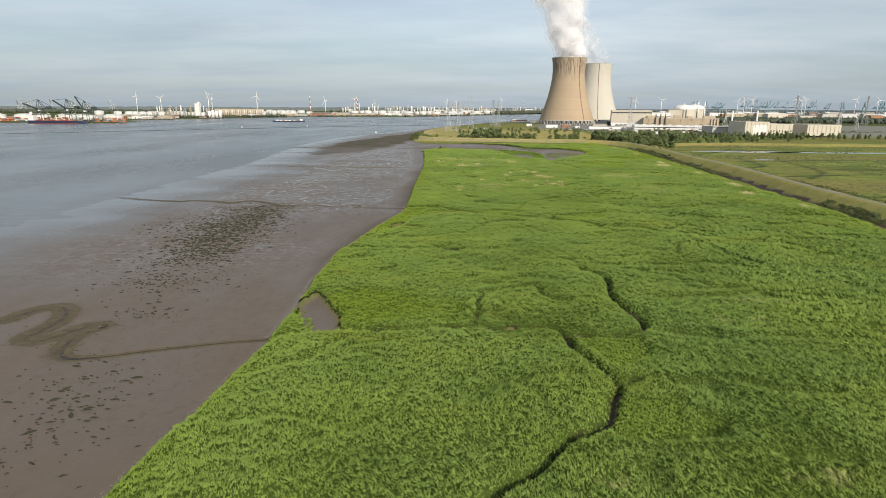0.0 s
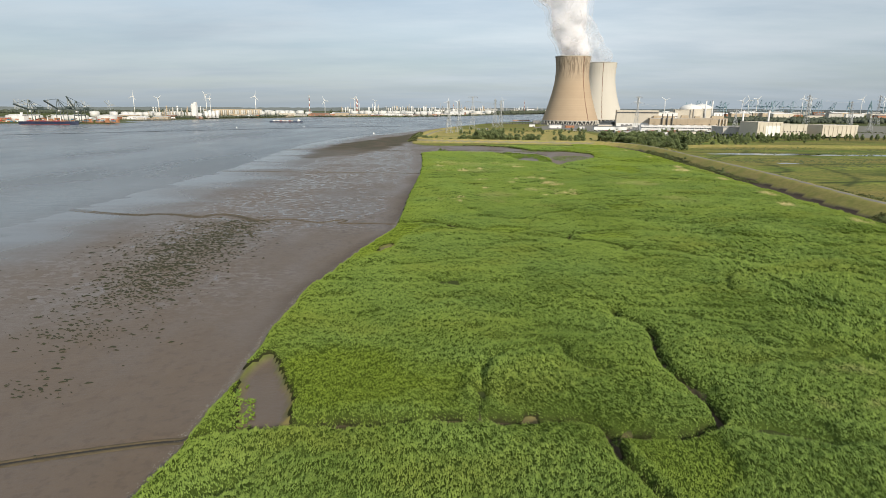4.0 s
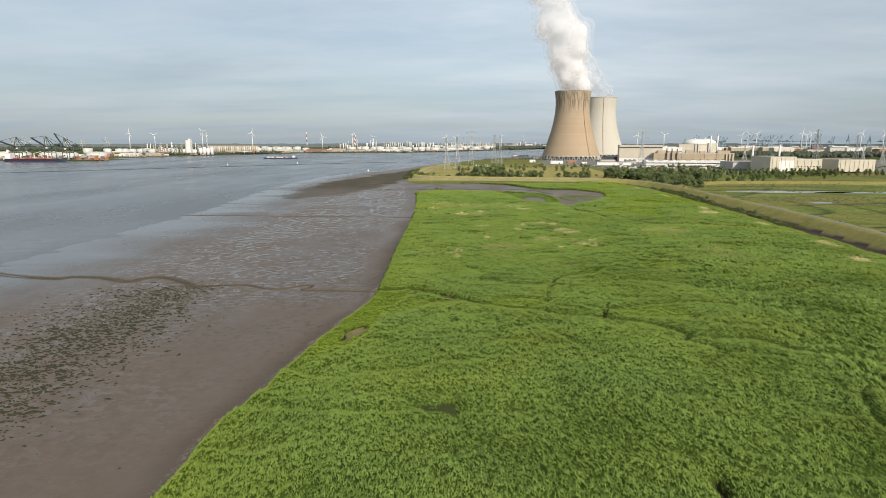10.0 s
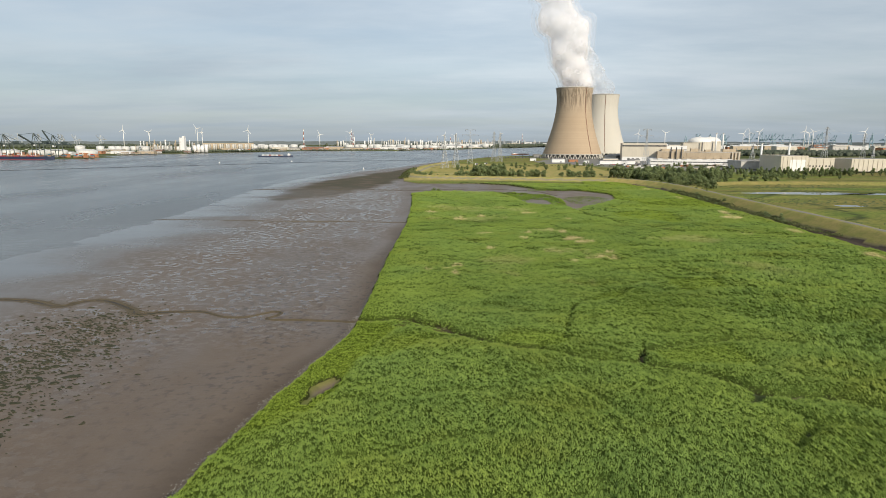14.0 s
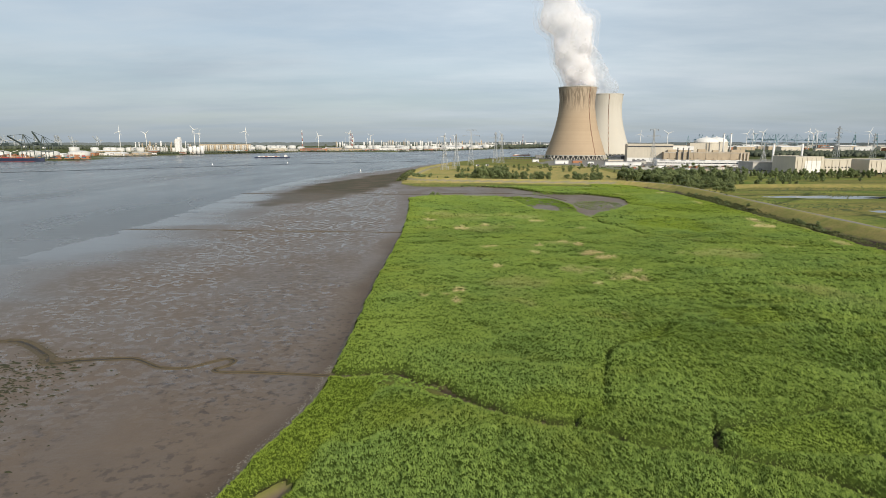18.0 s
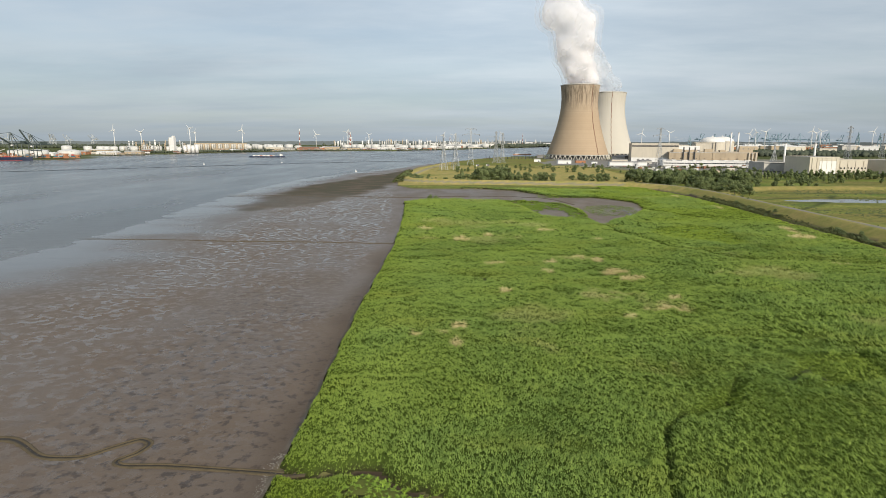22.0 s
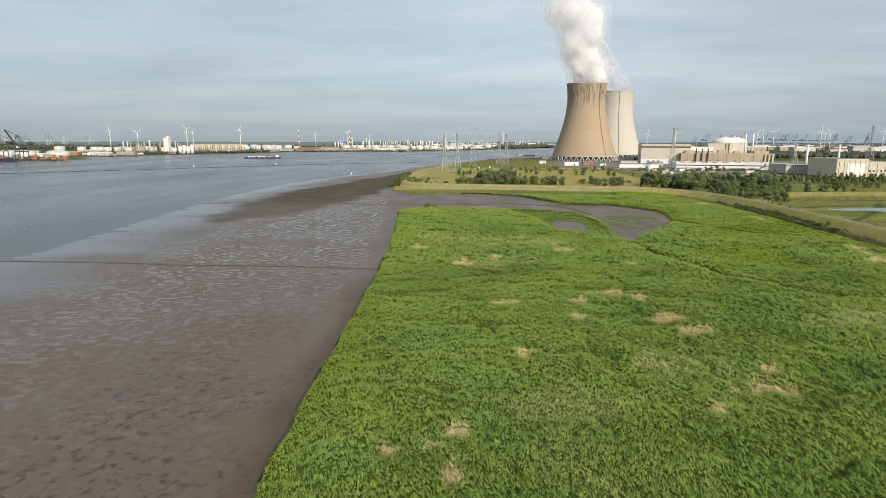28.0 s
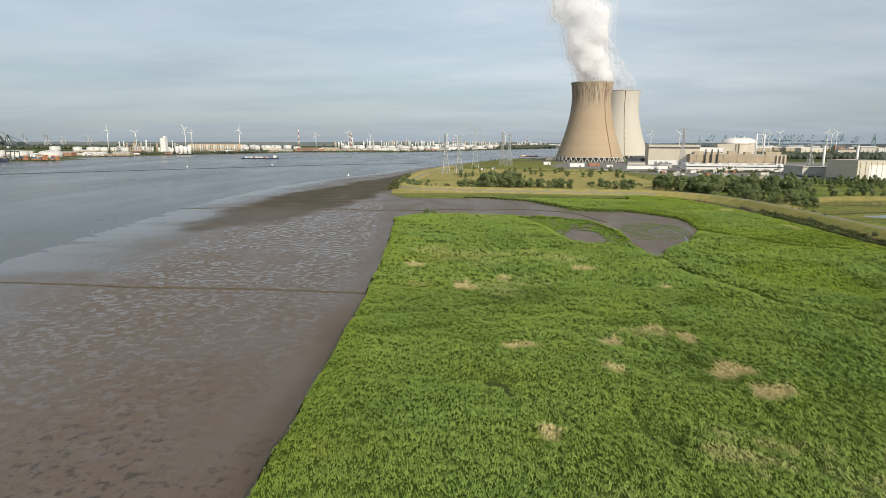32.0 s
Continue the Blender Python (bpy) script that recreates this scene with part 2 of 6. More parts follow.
def reed_material(name, blade):
    k = Nodes(name)
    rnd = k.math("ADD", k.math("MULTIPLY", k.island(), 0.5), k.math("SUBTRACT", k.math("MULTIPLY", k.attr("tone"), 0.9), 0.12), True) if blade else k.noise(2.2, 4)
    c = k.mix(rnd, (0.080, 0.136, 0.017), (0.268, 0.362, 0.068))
    c = k.mix(k.ramp(k.noise(0.03, 5), [(0.38, 0.0), (0.66, 0.75)]), c, k.mix(rnd, (0.064, 0.120, 0.024), (0.222, 0.328, 0.080)))
    c = k.mix(k.ramp(k.noise(0.055, 4, stretch=(0.6, 1.2, 1)), [(0.52, 0.0), (0.72, 0.7)]), c, k.mix(rnd, (0.125, 0.16, 0.017), (0.275, 0.315, 0.053)))
    c = k.mix(k.attr("dry"), c, k.mix(rnd, (0.36, 0.28, 0.12), (0.66, 0.55, 0.29)))
    c = k.mix(k.attr("low"), c, k.mix(rnd, (0.135, 0.20, 0.018), (0.245, 0.325, 0.034)))
    if not blade:     # stems and dead leaves, darkened in colour for the shade under the tops
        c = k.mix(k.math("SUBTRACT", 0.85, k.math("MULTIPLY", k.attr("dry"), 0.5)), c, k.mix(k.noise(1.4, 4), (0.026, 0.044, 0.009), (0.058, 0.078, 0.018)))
        # bare gaps: dark mud, its colour lowered further for shade between the reeds
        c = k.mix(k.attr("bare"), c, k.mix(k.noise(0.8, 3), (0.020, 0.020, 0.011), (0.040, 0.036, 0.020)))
        k.bump(k.noise(3.0, 4), 0.8, 0.35)
    m = k.done(c, 0.62, 0, 0.25 if blade else 0.0)
    if blade:         # thin leaves let light through
        t, x = k.n.new("ShaderNodeBsdfTranslucent"), k.n.new("ShaderNodeMixShader")
        x.inputs[0].default_value = 0.22
        k.put(k.mix(0.5, c, (0.30, 0.40, 0.04)), t.inputs[0])
        k.l.new(k.b.outputs[0], x.inputs[1]), k.l.new(t.outputs[0], x.inputs[2]), k.l.new(x.outputs[0], k.n["Material Output"].inputs[0])
    return m


k = Nodes("tuft_leaf")
M["tuft_leaf"] = k.done(k.mix(k.island(), (0.10, 0.17, 0.02), (0.24, 0.34, 0.04)), 0.6, 0, 0.25)
M["reed_blade"], M["reed_bed"] = reed_material("reed_blade", True), reed_material("reed_bed", False)

k = Nodes("tower_shell_tan")
z = k.n.new("ShaderNodeSeparateXYZ")
k.l.new(k.pos, z.inputs[0])
stain = k.ramp(k.noise(0.55, 5, stretch=(1, 1, 0.03)), [(0.46, 0.0), (0.56, 1.0)])
upper = k.ramp(k.math("DIVIDE", z.outputs[2], 170.0), [(0.62, 0.0), (0.80, 1.0), (0.93, 1.0), (0.965, 0.5)])
c = k.mix(k.noise(0.02, 5), (0.345, 0.26, 0.175), (0.44, 0.34, 0.235))
c = k.mix(k.ramp(k.math("DIVIDE", z.outputs[2], 170.0), [(0.55, 0.0), (1.0, 0.55)]), c, (0.42, 0.37, 0.30))
c = k.mix(k.math("MULTIPLY", k.math("MULTIPLY", stain, upper), 0.75), c, (0.13, 0.10, 0.07))
ring = k.noise(1.0, 1, stretch=(0.001, 0.001, 0.9))
c = k.mix(k.math("MULTIPLY", k.ramp(ring, [(0.35, 0.0), (0.65, 1.0)]), 0.22), c, (0.27, 0.20, 0.14))
c = k.mix(k.math("MULTIPLY", k.ramp(k.noise(0.05, 6), [(0.5, 0.0), (0.8, 1.0)]), 0.35), c, (0.33, 0.25, 0.17))
k.bump(k.noise(1.0, 3, stretch=(0.8, 0.8, 0.8)), 0.2, 0.4)
M["tower_tan"] = k.done(c, 0.9, 0, 0.2)

k = Nodes("tower_shell_pale")
z = k.n.new("ShaderNodeSeparateXYZ")
k.l.new(k.pos, z.inputs[0])
stain = k.ramp(k.noise(0.33, 5, stretch=(1, 1, 0.045)), [(0.5, 0.0), (0.66, 1.0)])
upper = k.ramp(k.math("DIVIDE", z.outputs[2], 170.0), [(0.6, 0.0), (0.9, 1.0)])
c = k.mix(k.noise(0.02, 5), (0.455, 0.425, 0.37), (0.52, 0.49, 0.435))
c = k.mix(k.math("MULTIPLY", k.math("MULTIPLY", stain, upper), 0.4), c, (0.40, 0.36, 0.29))
c = k.mix(k.math("MULTIPLY", k.ramp(k.noise(0.04, 6), [(0.5, 0.0), (0.8, 1.0)]), 0.3), c, (0.55, 0.48, 0.38))
M["tower_pale"] = k.done(c, 0.9, 0, 0.2)



def steam_material(name, cover, fade, through_share=0.5):
    """Drifting vapour: scatters light both ways, broken up by soft gaps, thinner as it rises."""
    k = Nodes(name)
    d, t = k.n.new("ShaderNodeBsdfDiffuse"), k.n.new("ShaderNodeBsdfTranslucent")
    mix1, mix2, hole = k.n.new("ShaderNodeMixShader"), k.n.new("ShaderNodeMixShader"), k.n.new("ShaderNodeBsdfTransparent")
    d.inputs[0].default_value = t.inputs[0].default_value = (0.985, 0.965, 0.97, 1)
    mix1.inputs[0].default_value = through_share
    k.l.new(d.outputs[0], mix1.inputs[1]), k.l.new(t.outputs[0], mix1.inputs[2])
    z = k.n.new("ShaderNodeSeparateXYZ")
    k.l.new(k.pos, z.inputs[0])
    rise = k.math("DIVIDE", k.math("SUBTRACT", z.outputs[2], 166.0), 230.0, True)
    gaps = k.ramp(k.noise(0.016, 4, 0.6), [(0.34, cover[0]), (0.64, cover[1])])
    k.l.new(k.math("MULTIPLY", gaps, k.math("SUBTRACT", 1.0, k.math("MULTIPLY", rise, fade))), mix2.inputs[0])
    k.l.new(hole.outputs[0], mix2.inputs[1]), k.l.new(mix1.outputs[0], mix2.inputs[2])
    k.l.new(mix2.outputs[0], k.n["Material Output"].inputs[0])
    return k.m


M["steam_core"], M["steam_veil"], M["steam_thin"] = steam_material("steam_core", (0.8, 1.0), 0.6), steam_material("steam_veil", (0.0, 0.5), 0.45), steam_material("steam_thin", (0.0, 0.22), 0.3)
M["cream"] = painted("cream_cladding", (0.54, 0.49, 0.40), 0.08, 0.05, streaks=0.2)
M["white"] = painted("white_paint", (0.72, 0.71, 0.685), 0.08, 0.08, streaks=0.15)
M["tan"] = painted("tan_concrete", (0.43, 0.345, 0.24), 0.2, 0.06, streaks=0.25)
M["concrete"] = painted("grey_concrete", (0.45, 0.43, 0.39), 0.2, 0.1, streaks=0.3)
M["dark"] = painted("dark_metal", (0.07, 0.07, 0.072), 0.3, 0.2, 0.6)
M["steel"] = painted("galvanised_steel", (0.40, 0.41, 0.41), 0.2, 0.3, 0.6, 0.2)
M["pale_concrete"] = painted("pale_concrete", (0.56, 0.53, 0.47), 0.15, 0.1)
M["dome"] = painted("dome_shell", (0.70, 0.68, 0.64), 0.07, 0.05, streaks=0.1)
M["offwhite"] = painted("weathered_white_paint", (0.60, 0.59, 0.56), 0.15, 0.05, streaks=0.3)
M["rush"] = painted("dark_rushes", (0.075, 0.095, 0.028), 0.4, 0.3, 0.9)
M["bank_mud"] = painted("creek_bank_mud", (0.088, 0.066, 0.034), 0.35, 0.6, 0.85)
M["creek_bed"] = painted("dark_creek_bed", (0.030, 0.024, 0.018), 0.3, 0.8, 0.7)
M["red"] = painted("red_paint", (0.42, 0.055, 0.035), 0.25, 0.2, 0.6)
M["rust"] = painted("rust_orange", (0.38, 0.17, 0.085), 0.35, 0.2, 0.8)
M["blue"] = painted("blue_paint", (0.05, 0.16, 0.25), 0.25, 0.2, 0.6)
M["navy"] = painted("navy_paint", (0.025, 0.035, 0.075), 0.3, 0.2, 0.5)
# red muted in its base colour to stand in for distance haze
M["stripe_red"] = painted("haze_dulled_red_paint", (0.34, 0.15, 0.12), 0.25, 0.2, 0.7)
M["brick"] = painted("brown_brick", (0.25, 0.13, 0.085), 0.25, 0.3)
M["roof"] = painted("grey_roofing", (0.22, 0.215, 0.21), 0.25, 0.1)
M["glass"] = painted("dark_glazing", (0.03, 0.035, 0.04), 0.2, 0.5, 0.2)
M["asphalt"] = painted("worn_asphalt", (0.17, 0.165, 0.155), 0.2, 0.3, 0.9)
M["stone"] = painted("pale_rubble", (0.22, 0.205, 0.18), 0.3, 1.2, 0.9)
M["algae"] = painted("dark_algae", (0.030, 0.032, 0.013), 0.4, 0.8, 0.95)

k = Nodes("leaves")
c = k.mix(k.island(), (0.115, 0.15, 0.055), (0.25, 0.295, 0.13))
c = k.mix(k.math("MULTIPLY", k.random(), 0.6), c, k.mix(k.island(), (0.085, 0.118, 0.045), (0.17, 0.20, 0.085)))
M["leaves"] = k.done(c, 0.7, 0, 0.2)
t_leaf, x_leaf = k.n.new("ShaderNodeBsdfTranslucent"), k.n.new("ShaderNodeMixShader")
x_leaf.inputs[0].default_value = 0.25
k.put(c, t_leaf.inputs[0])
k.l.new(k.b.outputs[0], x_leaf.inputs[1]), k.l.new(t_leaf.outputs[0], x_leaf.inputs[2]), k.l.new(x_leaf.outputs[0], k.n["Material Output"].inputs[0])
k = Nodes("scrub_leaves")
M["scrub"] = k.done(k.mix(k.island(), (0.045, 0.06, 0.02), (0.14, 0.15, 0.06)), 0.75, 0, 0.15)
M["bark"] = painted("bark", (0.10, 0.08, 0.06), 0.3, 2.0, 0.95)
# woodland green, greyed in its base colour for distance haze
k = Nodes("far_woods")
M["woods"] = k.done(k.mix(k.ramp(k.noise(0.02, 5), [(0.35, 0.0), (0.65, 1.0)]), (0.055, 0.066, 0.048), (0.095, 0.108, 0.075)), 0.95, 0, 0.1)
# blue-grey of distance haze painted into the base colour
k = Nodes("hazed_distant_land")
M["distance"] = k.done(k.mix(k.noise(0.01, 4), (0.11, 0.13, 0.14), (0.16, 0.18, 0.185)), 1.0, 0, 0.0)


# ---- mesh tools ----
def np_mesh(name, verts, faces, material, smooth=False, attrs=None):
    """A mesh object from arrays: verts (n, 3), faces (m, 3 or 4)."""
    me = bpy.data.meshes.new(name)
    verts, faces = np.asarray(verts, dtype=np.float32), np.asarray(faces, dtype=np.int32)
    n, m, s = len(verts), len(faces), faces.shape[1]
    me.vertices.add(n), me.loops.add(m * s), me.polygons.add(m)
    me.vertices.foreach_set("co", verts.ravel())
    me.loops.foreach_set("vertex_index", faces.ravel())
    me.polygons.foreach_set("loop_start", np.arange(0, m * s, s, dtype=np.int32))
    me.polygons.foreach_set("loop_total", np.full(m, s, dtype=np.int32))
    if smooth:
        me.polygons.foreach_set("use_smooth", np.ones(m, dtype=bool))
    for key, values in (attrs or {}).items():
        me.attributes.new(key, "FLOAT", "POINT").data.foreach_set("value", np.asarray(values, dtype=np.float32).ravel())
    me.update(calc_edges=True)
    me.materials.append(M[material])
    return new(name, me)


class Shape:
    """Gathers boxes, tubes and bars for one mesh."""

    def __init__(self):
        self.v, self.f = [], []

    def box(self, x, y, z, sx, sy, sz, turn=0.0):
        """A box by the middle of its foot and its sizes."""
        n, c, s = len(self.v), math.cos(radians(turn)), math.sin(radians(turn))
        for dz in (0, sz):
            for dx, dy in ((-1, -1), (1, -1), (1, 1), (-1, 1)):
                a, b = dx * sx / 2, dy * sy / 2
                self.v.append((x + a * c - b * s, y + a * s + b * c, z + dz))
        self.f += [[n + i for i in q] for q in ((3, 2, 1, 0), (4, 5, 6, 7), (0, 1, 5, 4), (1, 2, 6, 5), (2, 3, 7, 6), (3, 0, 4, 7))]
        return self

    def bar(self, p, q, r, r2=None, sides=4):
        """A straight bar from p to q."""
        p, q = Vector(p), Vector(q)
        a = (q - p).normalized()
        u = a.orthogonal().normalized()
        w = a.cross(u)
        n = len(self.v)
        for e, rad in ((p, r), (q, r if r2 is None else r2)):
            for i in range(sides):
                t = 2 * math.pi * (i + 0.5) / sides
                self.v.append(tuple(e + u * (math.cos(t) * rad) + w * (math.sin(t) * rad)))
        for i in range(sides):
            j = (i + 1) % sides
            self.f.append([n + i, n + j, n + sides + j, n + sides + i])
        self.f += [[n + i for i in reversed(range(sides))], [n + sides + i for i in range(sides)]]
        return self

    def lathe(self, x, y, profile, sides=32, caps=True):
        """Rings of (radius, height) round an upright axis."""
        n = len(self.v)
        for r, z in profile:
            for i in range(sides):
                t = 2 * math.pi * i / sides
                self.v.append((x + math.cos(t) * r, y + math.sin(t) * r, z))
        for k in range(len(profile) - 1):
            for i in range(sides):
                j = (i + 1) % sides
                a, b = n + k * sides, n + (k + 1) * sides
                self.f.append([a + i, a + j, b + j, b + i])
        if caps:
            self.f += [[n + i for i in reversed(range(sides))], [n + (len(profile) - 1) * sides + i for i in range(sides)]]
        return self

    def gable(self, x, y, z, sx, sy, rise, turn=0.0):
        """A pitched roof with its ridge along its own x."""
        n, c, s = len(self.v), math.cos(radians(turn)), math.sin(radians(turn))
        for a, b, dz in ((-1, -1, 0), (1, -1, 0), (1, 1, 0), (-1, 1, 0), (-1, 0, rise), (1, 0, rise)):
            a, b = a * sx / 2, b * sy / 2
            self.v.append((x + a * c - b * s, y + a * s + b * c, z + dz))
        self.f += [[n + i for i in q] for q in ((3, 2, 1, 0), (0, 1, 5, 4), (2, 3, 4, 5), (1, 2, 5), (3, 0, 4))]
        return self

    def data(self, name, material, smooth=False):
        me = bpy.data.meshes.new(name)
        me.from_pydata(self.v, [], self.f)
        if smooth:
            me.polygons.foreach_set("use_smooth", np.ones(len(me.polygons), dtype=bool))
        me.update()
        me.materials.append(M[material])
        return me


def part(name, shape, material, parent, label="", smooth=False):
    """One mesh object under a thing or a part, from a Shape or from mesh data that alike parts share."""
    ob = new(name, shape.data(name, material, smooth) if isinstance(shape, Shape) else shape)
    ob.parent = parent
    if label:
        ob["label"] = label
    return ob


def thing(name, x, y, z, label, category, group="", kind="", turn=0.0):
    """An Empty at the foot of a thing."""
    ob = new(name)
    ob.empty_display_size = 0.5
    ob.matrix_world = pose(x, y, z, 0, 0, turn)
    return tagged(ob, label, category, group, kind)


# ---- plan ----
TABLES = {}


def vnoise(x, y, scale, seed):
    """Smooth value noise in 0..1 on arrays."""
    if seed not in TABLES:
        TABLES[seed] = np.random.RandomState(seed).rand(256, 256)
    table = TABLES[seed]
    u, v = x / scale + 1000.3, y / scale + 1000.7
    i, j = np.floor(u).astype(int), np.floor(v).astype(int)
    a, b = u - i, v - j
    a, b = a * a * (3 - 2 * a), b * b * (3 - 2 * b)
    g = lambda p, q: table[p % 256, q % 256]
    return (g(i, j) * (1 - a) + g(i + 1, j) * a) * (1 - b) + (g(i, j + 1) * (1 - a) + g(i + 1, j + 1) * a) * b


def fbm(x, y, scale, seed, octaves=4):
    out, amp, tot = 0, 1.0, 0
    for o in range(octaves):
        out, tot = out + amp * vnoise(x, y, scale / 2 ** o, seed + o), tot + amp
        amp *= 0.5
    return out / tot


def step(v, a, b):
    t = np.clip((v - a) / (b - a), 0, 1)
    return t * t * (3 - 2 * t)


def line_dist(x, y, pts):
    """Distance to a line; beyond 70 m it is only told to be far."""
    shape, x, y = np.shape(x), np.ravel(x), np.ravel(y)
    d = np.full(x.shape, 1e6)
    for k in range(0, len(pts) - 1, 8):
        seg = pts[k:k + 9]
        lo, hi = np.min(seg, axis=0) - 70, np.max(seg, axis=0) + 70
        i = np.nonzero((x > lo[0]) & (x < hi[0]) & (y > lo[1]) & (y < hi[1]))[0]
        if not len(i):
            continue
        u, v, best = x[i], y[i], d[i] ** 2
        for (ax, ay), (bx, by) in zip(seg[:-1], seg[1:]):
            ex, ey = bx - ax, by - ay
            t = np.clip(((u - ax) * ex + (v - ay) * ey) / (ex * ex + ey * ey), 0, 1)
            best = np.minimum(best, (u - ax - t * ex) ** 2 + (v - ay - t * ey) ** 2)
        d[i] = np.sqrt(best)
    return d.reshape(shape)


def inside(x, y, poly):
    c = np.zeros(np.shape(x), dtype=bool)
    for (ax, ay), (bx, by) in zip(poly, poly[1:] + poly[:1]):
        hit = ((ay > y) != (by > y)) & (x < (bx - ax) * (y - ay) / (by - ay + 1e-12) + ax)
        c ^= hit
    return c


def signed(x, y, poly):
    d = line_dist(x, y, poly + poly[:1])
    return np.where(inside(x, y, poly), -d, d)


def curve(pts, per=6):
    """A smooth line through points."""
    p = [Vector((*q, 0)) for q in pts]
    p = [2 * p[0] - p[1]] + p + [2 * p[-1] - p[-2]]
    out = []
    for a, b, c, d in zip(p, p[1:], p[2:], p[3:]):
        for k in range(per):
            t = k / per
            v = 0.5 * (2 * b + (c - a) * t + (2 * a - 5 * b + 4 * c - d) * t * t + (3 * b - a - 3 * c + d) * t ** 3)
            out.append((v.x, v.y))
    return out + [tuple(pts[-1])]


SHORE = ((-300, -48), (56, -41.5), (80, -39), (100, -37.6), (125, -37.6), (143, -39), (167, -38.5), (201, -34), (231, -28.5), (240, -26.5), (250, -25.2), (258, -25.4), (285, -26), (337, -27.5), (430, -29), (500, -32.5), (540, -35.5), (585, -38.6),
         (600, -41.5), (640, -44), (700, -56), (818, -69), (940, -78), (1085, -67), (1265, -32), (1445, 19), (1700, 107), (1760, 197), (2300, 500), (3200, 900), (4200, 1250), (5200, 1500))
WATERLINE = ((-300, -175), (200, -174), (480, -174), (600, -186), (720, -192), (850, -184), (980, -155), (1110, -112), (1260, -80), (1445, -2), (1700, 90), (1760, 180), (2300, 485), (5200, 1490))
FAR = [(-5200, 1250), (-1900, 1390), (-1250, 1425), (-868, 1440), (-880, 1540), (-945, 1680), (-925, 1880), (-850, 2030), (-740, 2250), (-620, 2460), (-246, 2560), (20, 2950), (480, 3900), (800, 5200), (-5200, 5200)]
BAY = [(-62, 600), (-41, 598), (-27, 609), (-20, 614), (3, 616), (26, 609), (46, 609), (59, 605), (70, 595), (73, 577), (77, 557), (75, 529), (73, 508), (73, 490), (77, 488), (82, 505), (92, 517), (101, 524),
       (107, 540), (116, 557), (122, 580), (124, 594), (122, 609), (112, 629), (102, 641), (87, 642), (70, 650), (62, 670), (46, 703), (13, 722), (-27, 719), (-44, 724), (-62, 757), (-110, 720), (-110, 630)]
BARE = [(50, 556), (59, 561), (67, 555), (66, 532), (59, 519), (52, 520), (48, 535)]
LEAFY = [(30, 607), (59, 604), (72, 594), (76, 560), (75, 530), (72, 500), (62, 508), (48, 520), (44, 540), (40, 570), (34, 590)]
BRIGHT = [(94, 462), (100, 474), (117, 482), (128, 473), (126, 449), (123, 432), (114, 427), (107, 437), (97, 442)]
DIKE = curve([(182, -300), (183, 150), (185, 280), (188, 330), (195, 414), (198, 533), (201, 640), (195, 700), (176, 738), (145, 756), (60, 768), (-12, 784), (-48, 800), (-62, 840), (-62, 930), (-50, 1085), (-15, 1265)], 5)
DIKE2 = curve([(212, 655), (232, 690), (262, 716), (300, 726), (360, 728), (440, 724), (560, 720), (760, 730)], 5)
DITCH = curve([(160, 120), (168, 227), (172, 250), (174, 277), (176, 310), (178, 360), (181, 427), (185, 520), (188, 600), (187, 660), (176, 715)], 5)
CREEKS = [(curve([(-35.2, 103.4), (-24, 106.6), (-12.7, 107.1), (-3.6, 109.1), (3.3, 108.8), (10.3, 109.7), (18.3, 109.5), (21.3, 106.6), (21.7, 99.6), (22.8, 97), (24, 93.5), (25.5, 89), (26.3, 85), (24.4, 80.2), (22.6, 75),
                  (20.8, 72), (18, 70), (15.6, 68.8), (13.2, 65.6), (10.9, 62.2), (7.8, 59.3), (4.9, 56.5), (0, 50)], 4), 0.75),
          (curve([(34.4, 156), (34.5, 152), (38, 147.3), (38.8, 143.9), (37.5, 136.8), (36.7, 131.4), (36.7, 127.4), (37.8, 124.4), (38.5, 121), (38.9, 117.3), (38.8, 114.4), (38.4, 110.5), (35.3, 107.6)], 4), 0.8),
          (curve([(35.3, 107.6), (30.4, 106), (22.3, 106.5)]), 0.55),
          (curve([(-30, 107), (-22, 107.5), (-12, 108), (-4, 109.8), (3, 109.4), (10, 110.2), (18, 109.8)]), 1.0),
          (curve([(26, 85), (32, 88), (36, 86)]), 0.5)]
CREEKS += [(curve([(-25, 257.2), (-20.5, 255.2), (-12.2, 257.4), (-9, 254.5), (-2.3, 249.8), (0.3, 246.4), (2.8, 243.9), (6.8, 241.3), (11.3, 238.5), (14.1, 237.2), (17.8, 236.6)], 4), 1.25),
          (curve([(17.8, 236.6), (21.1, 234.7), (23.5, 233), (25.6, 230.9), (31.2, 229.4), (38, 228.3), (48, 223), (53, 217.2), (58.6, 214.8), (67, 213.4), (73.6, 207), (90, 199)], 4), 0.85),
          (curve([(37.8, 228.6), (37.9, 231.7), (39.4, 234.8), (41, 236.2), (44.3, 237), (49, 238.6), (54, 240), (62, 242.5), (76, 241)], 4), 0.5), (curve([(39.4, 235), (40.6, 239)]), 0.4),
          (curve([(17.8, 236.6), (19.4, 240)]), 0.7),
          (curve([(24, 242), (25.6, 248), (27.4, 256), (30.8, 266.5), (33, 270.5)]), 0.3), (curve([(33, 270.5), (36, 273), (43.3, 276), (50.6, 287), (59, 297)]), 0.22),
          (curve([(-31, 441), (-15, 436), (0, 430), (12, 420)]), 0.4),
          (curve([(76, 475), (78, 455), (84, 440), (88, 423), (97, 415), (104, 402), (130, 394), (155, 390)]), 0.9),
          (curve([(118, 560), (140, 520), (165, 505)]), 1.0)]
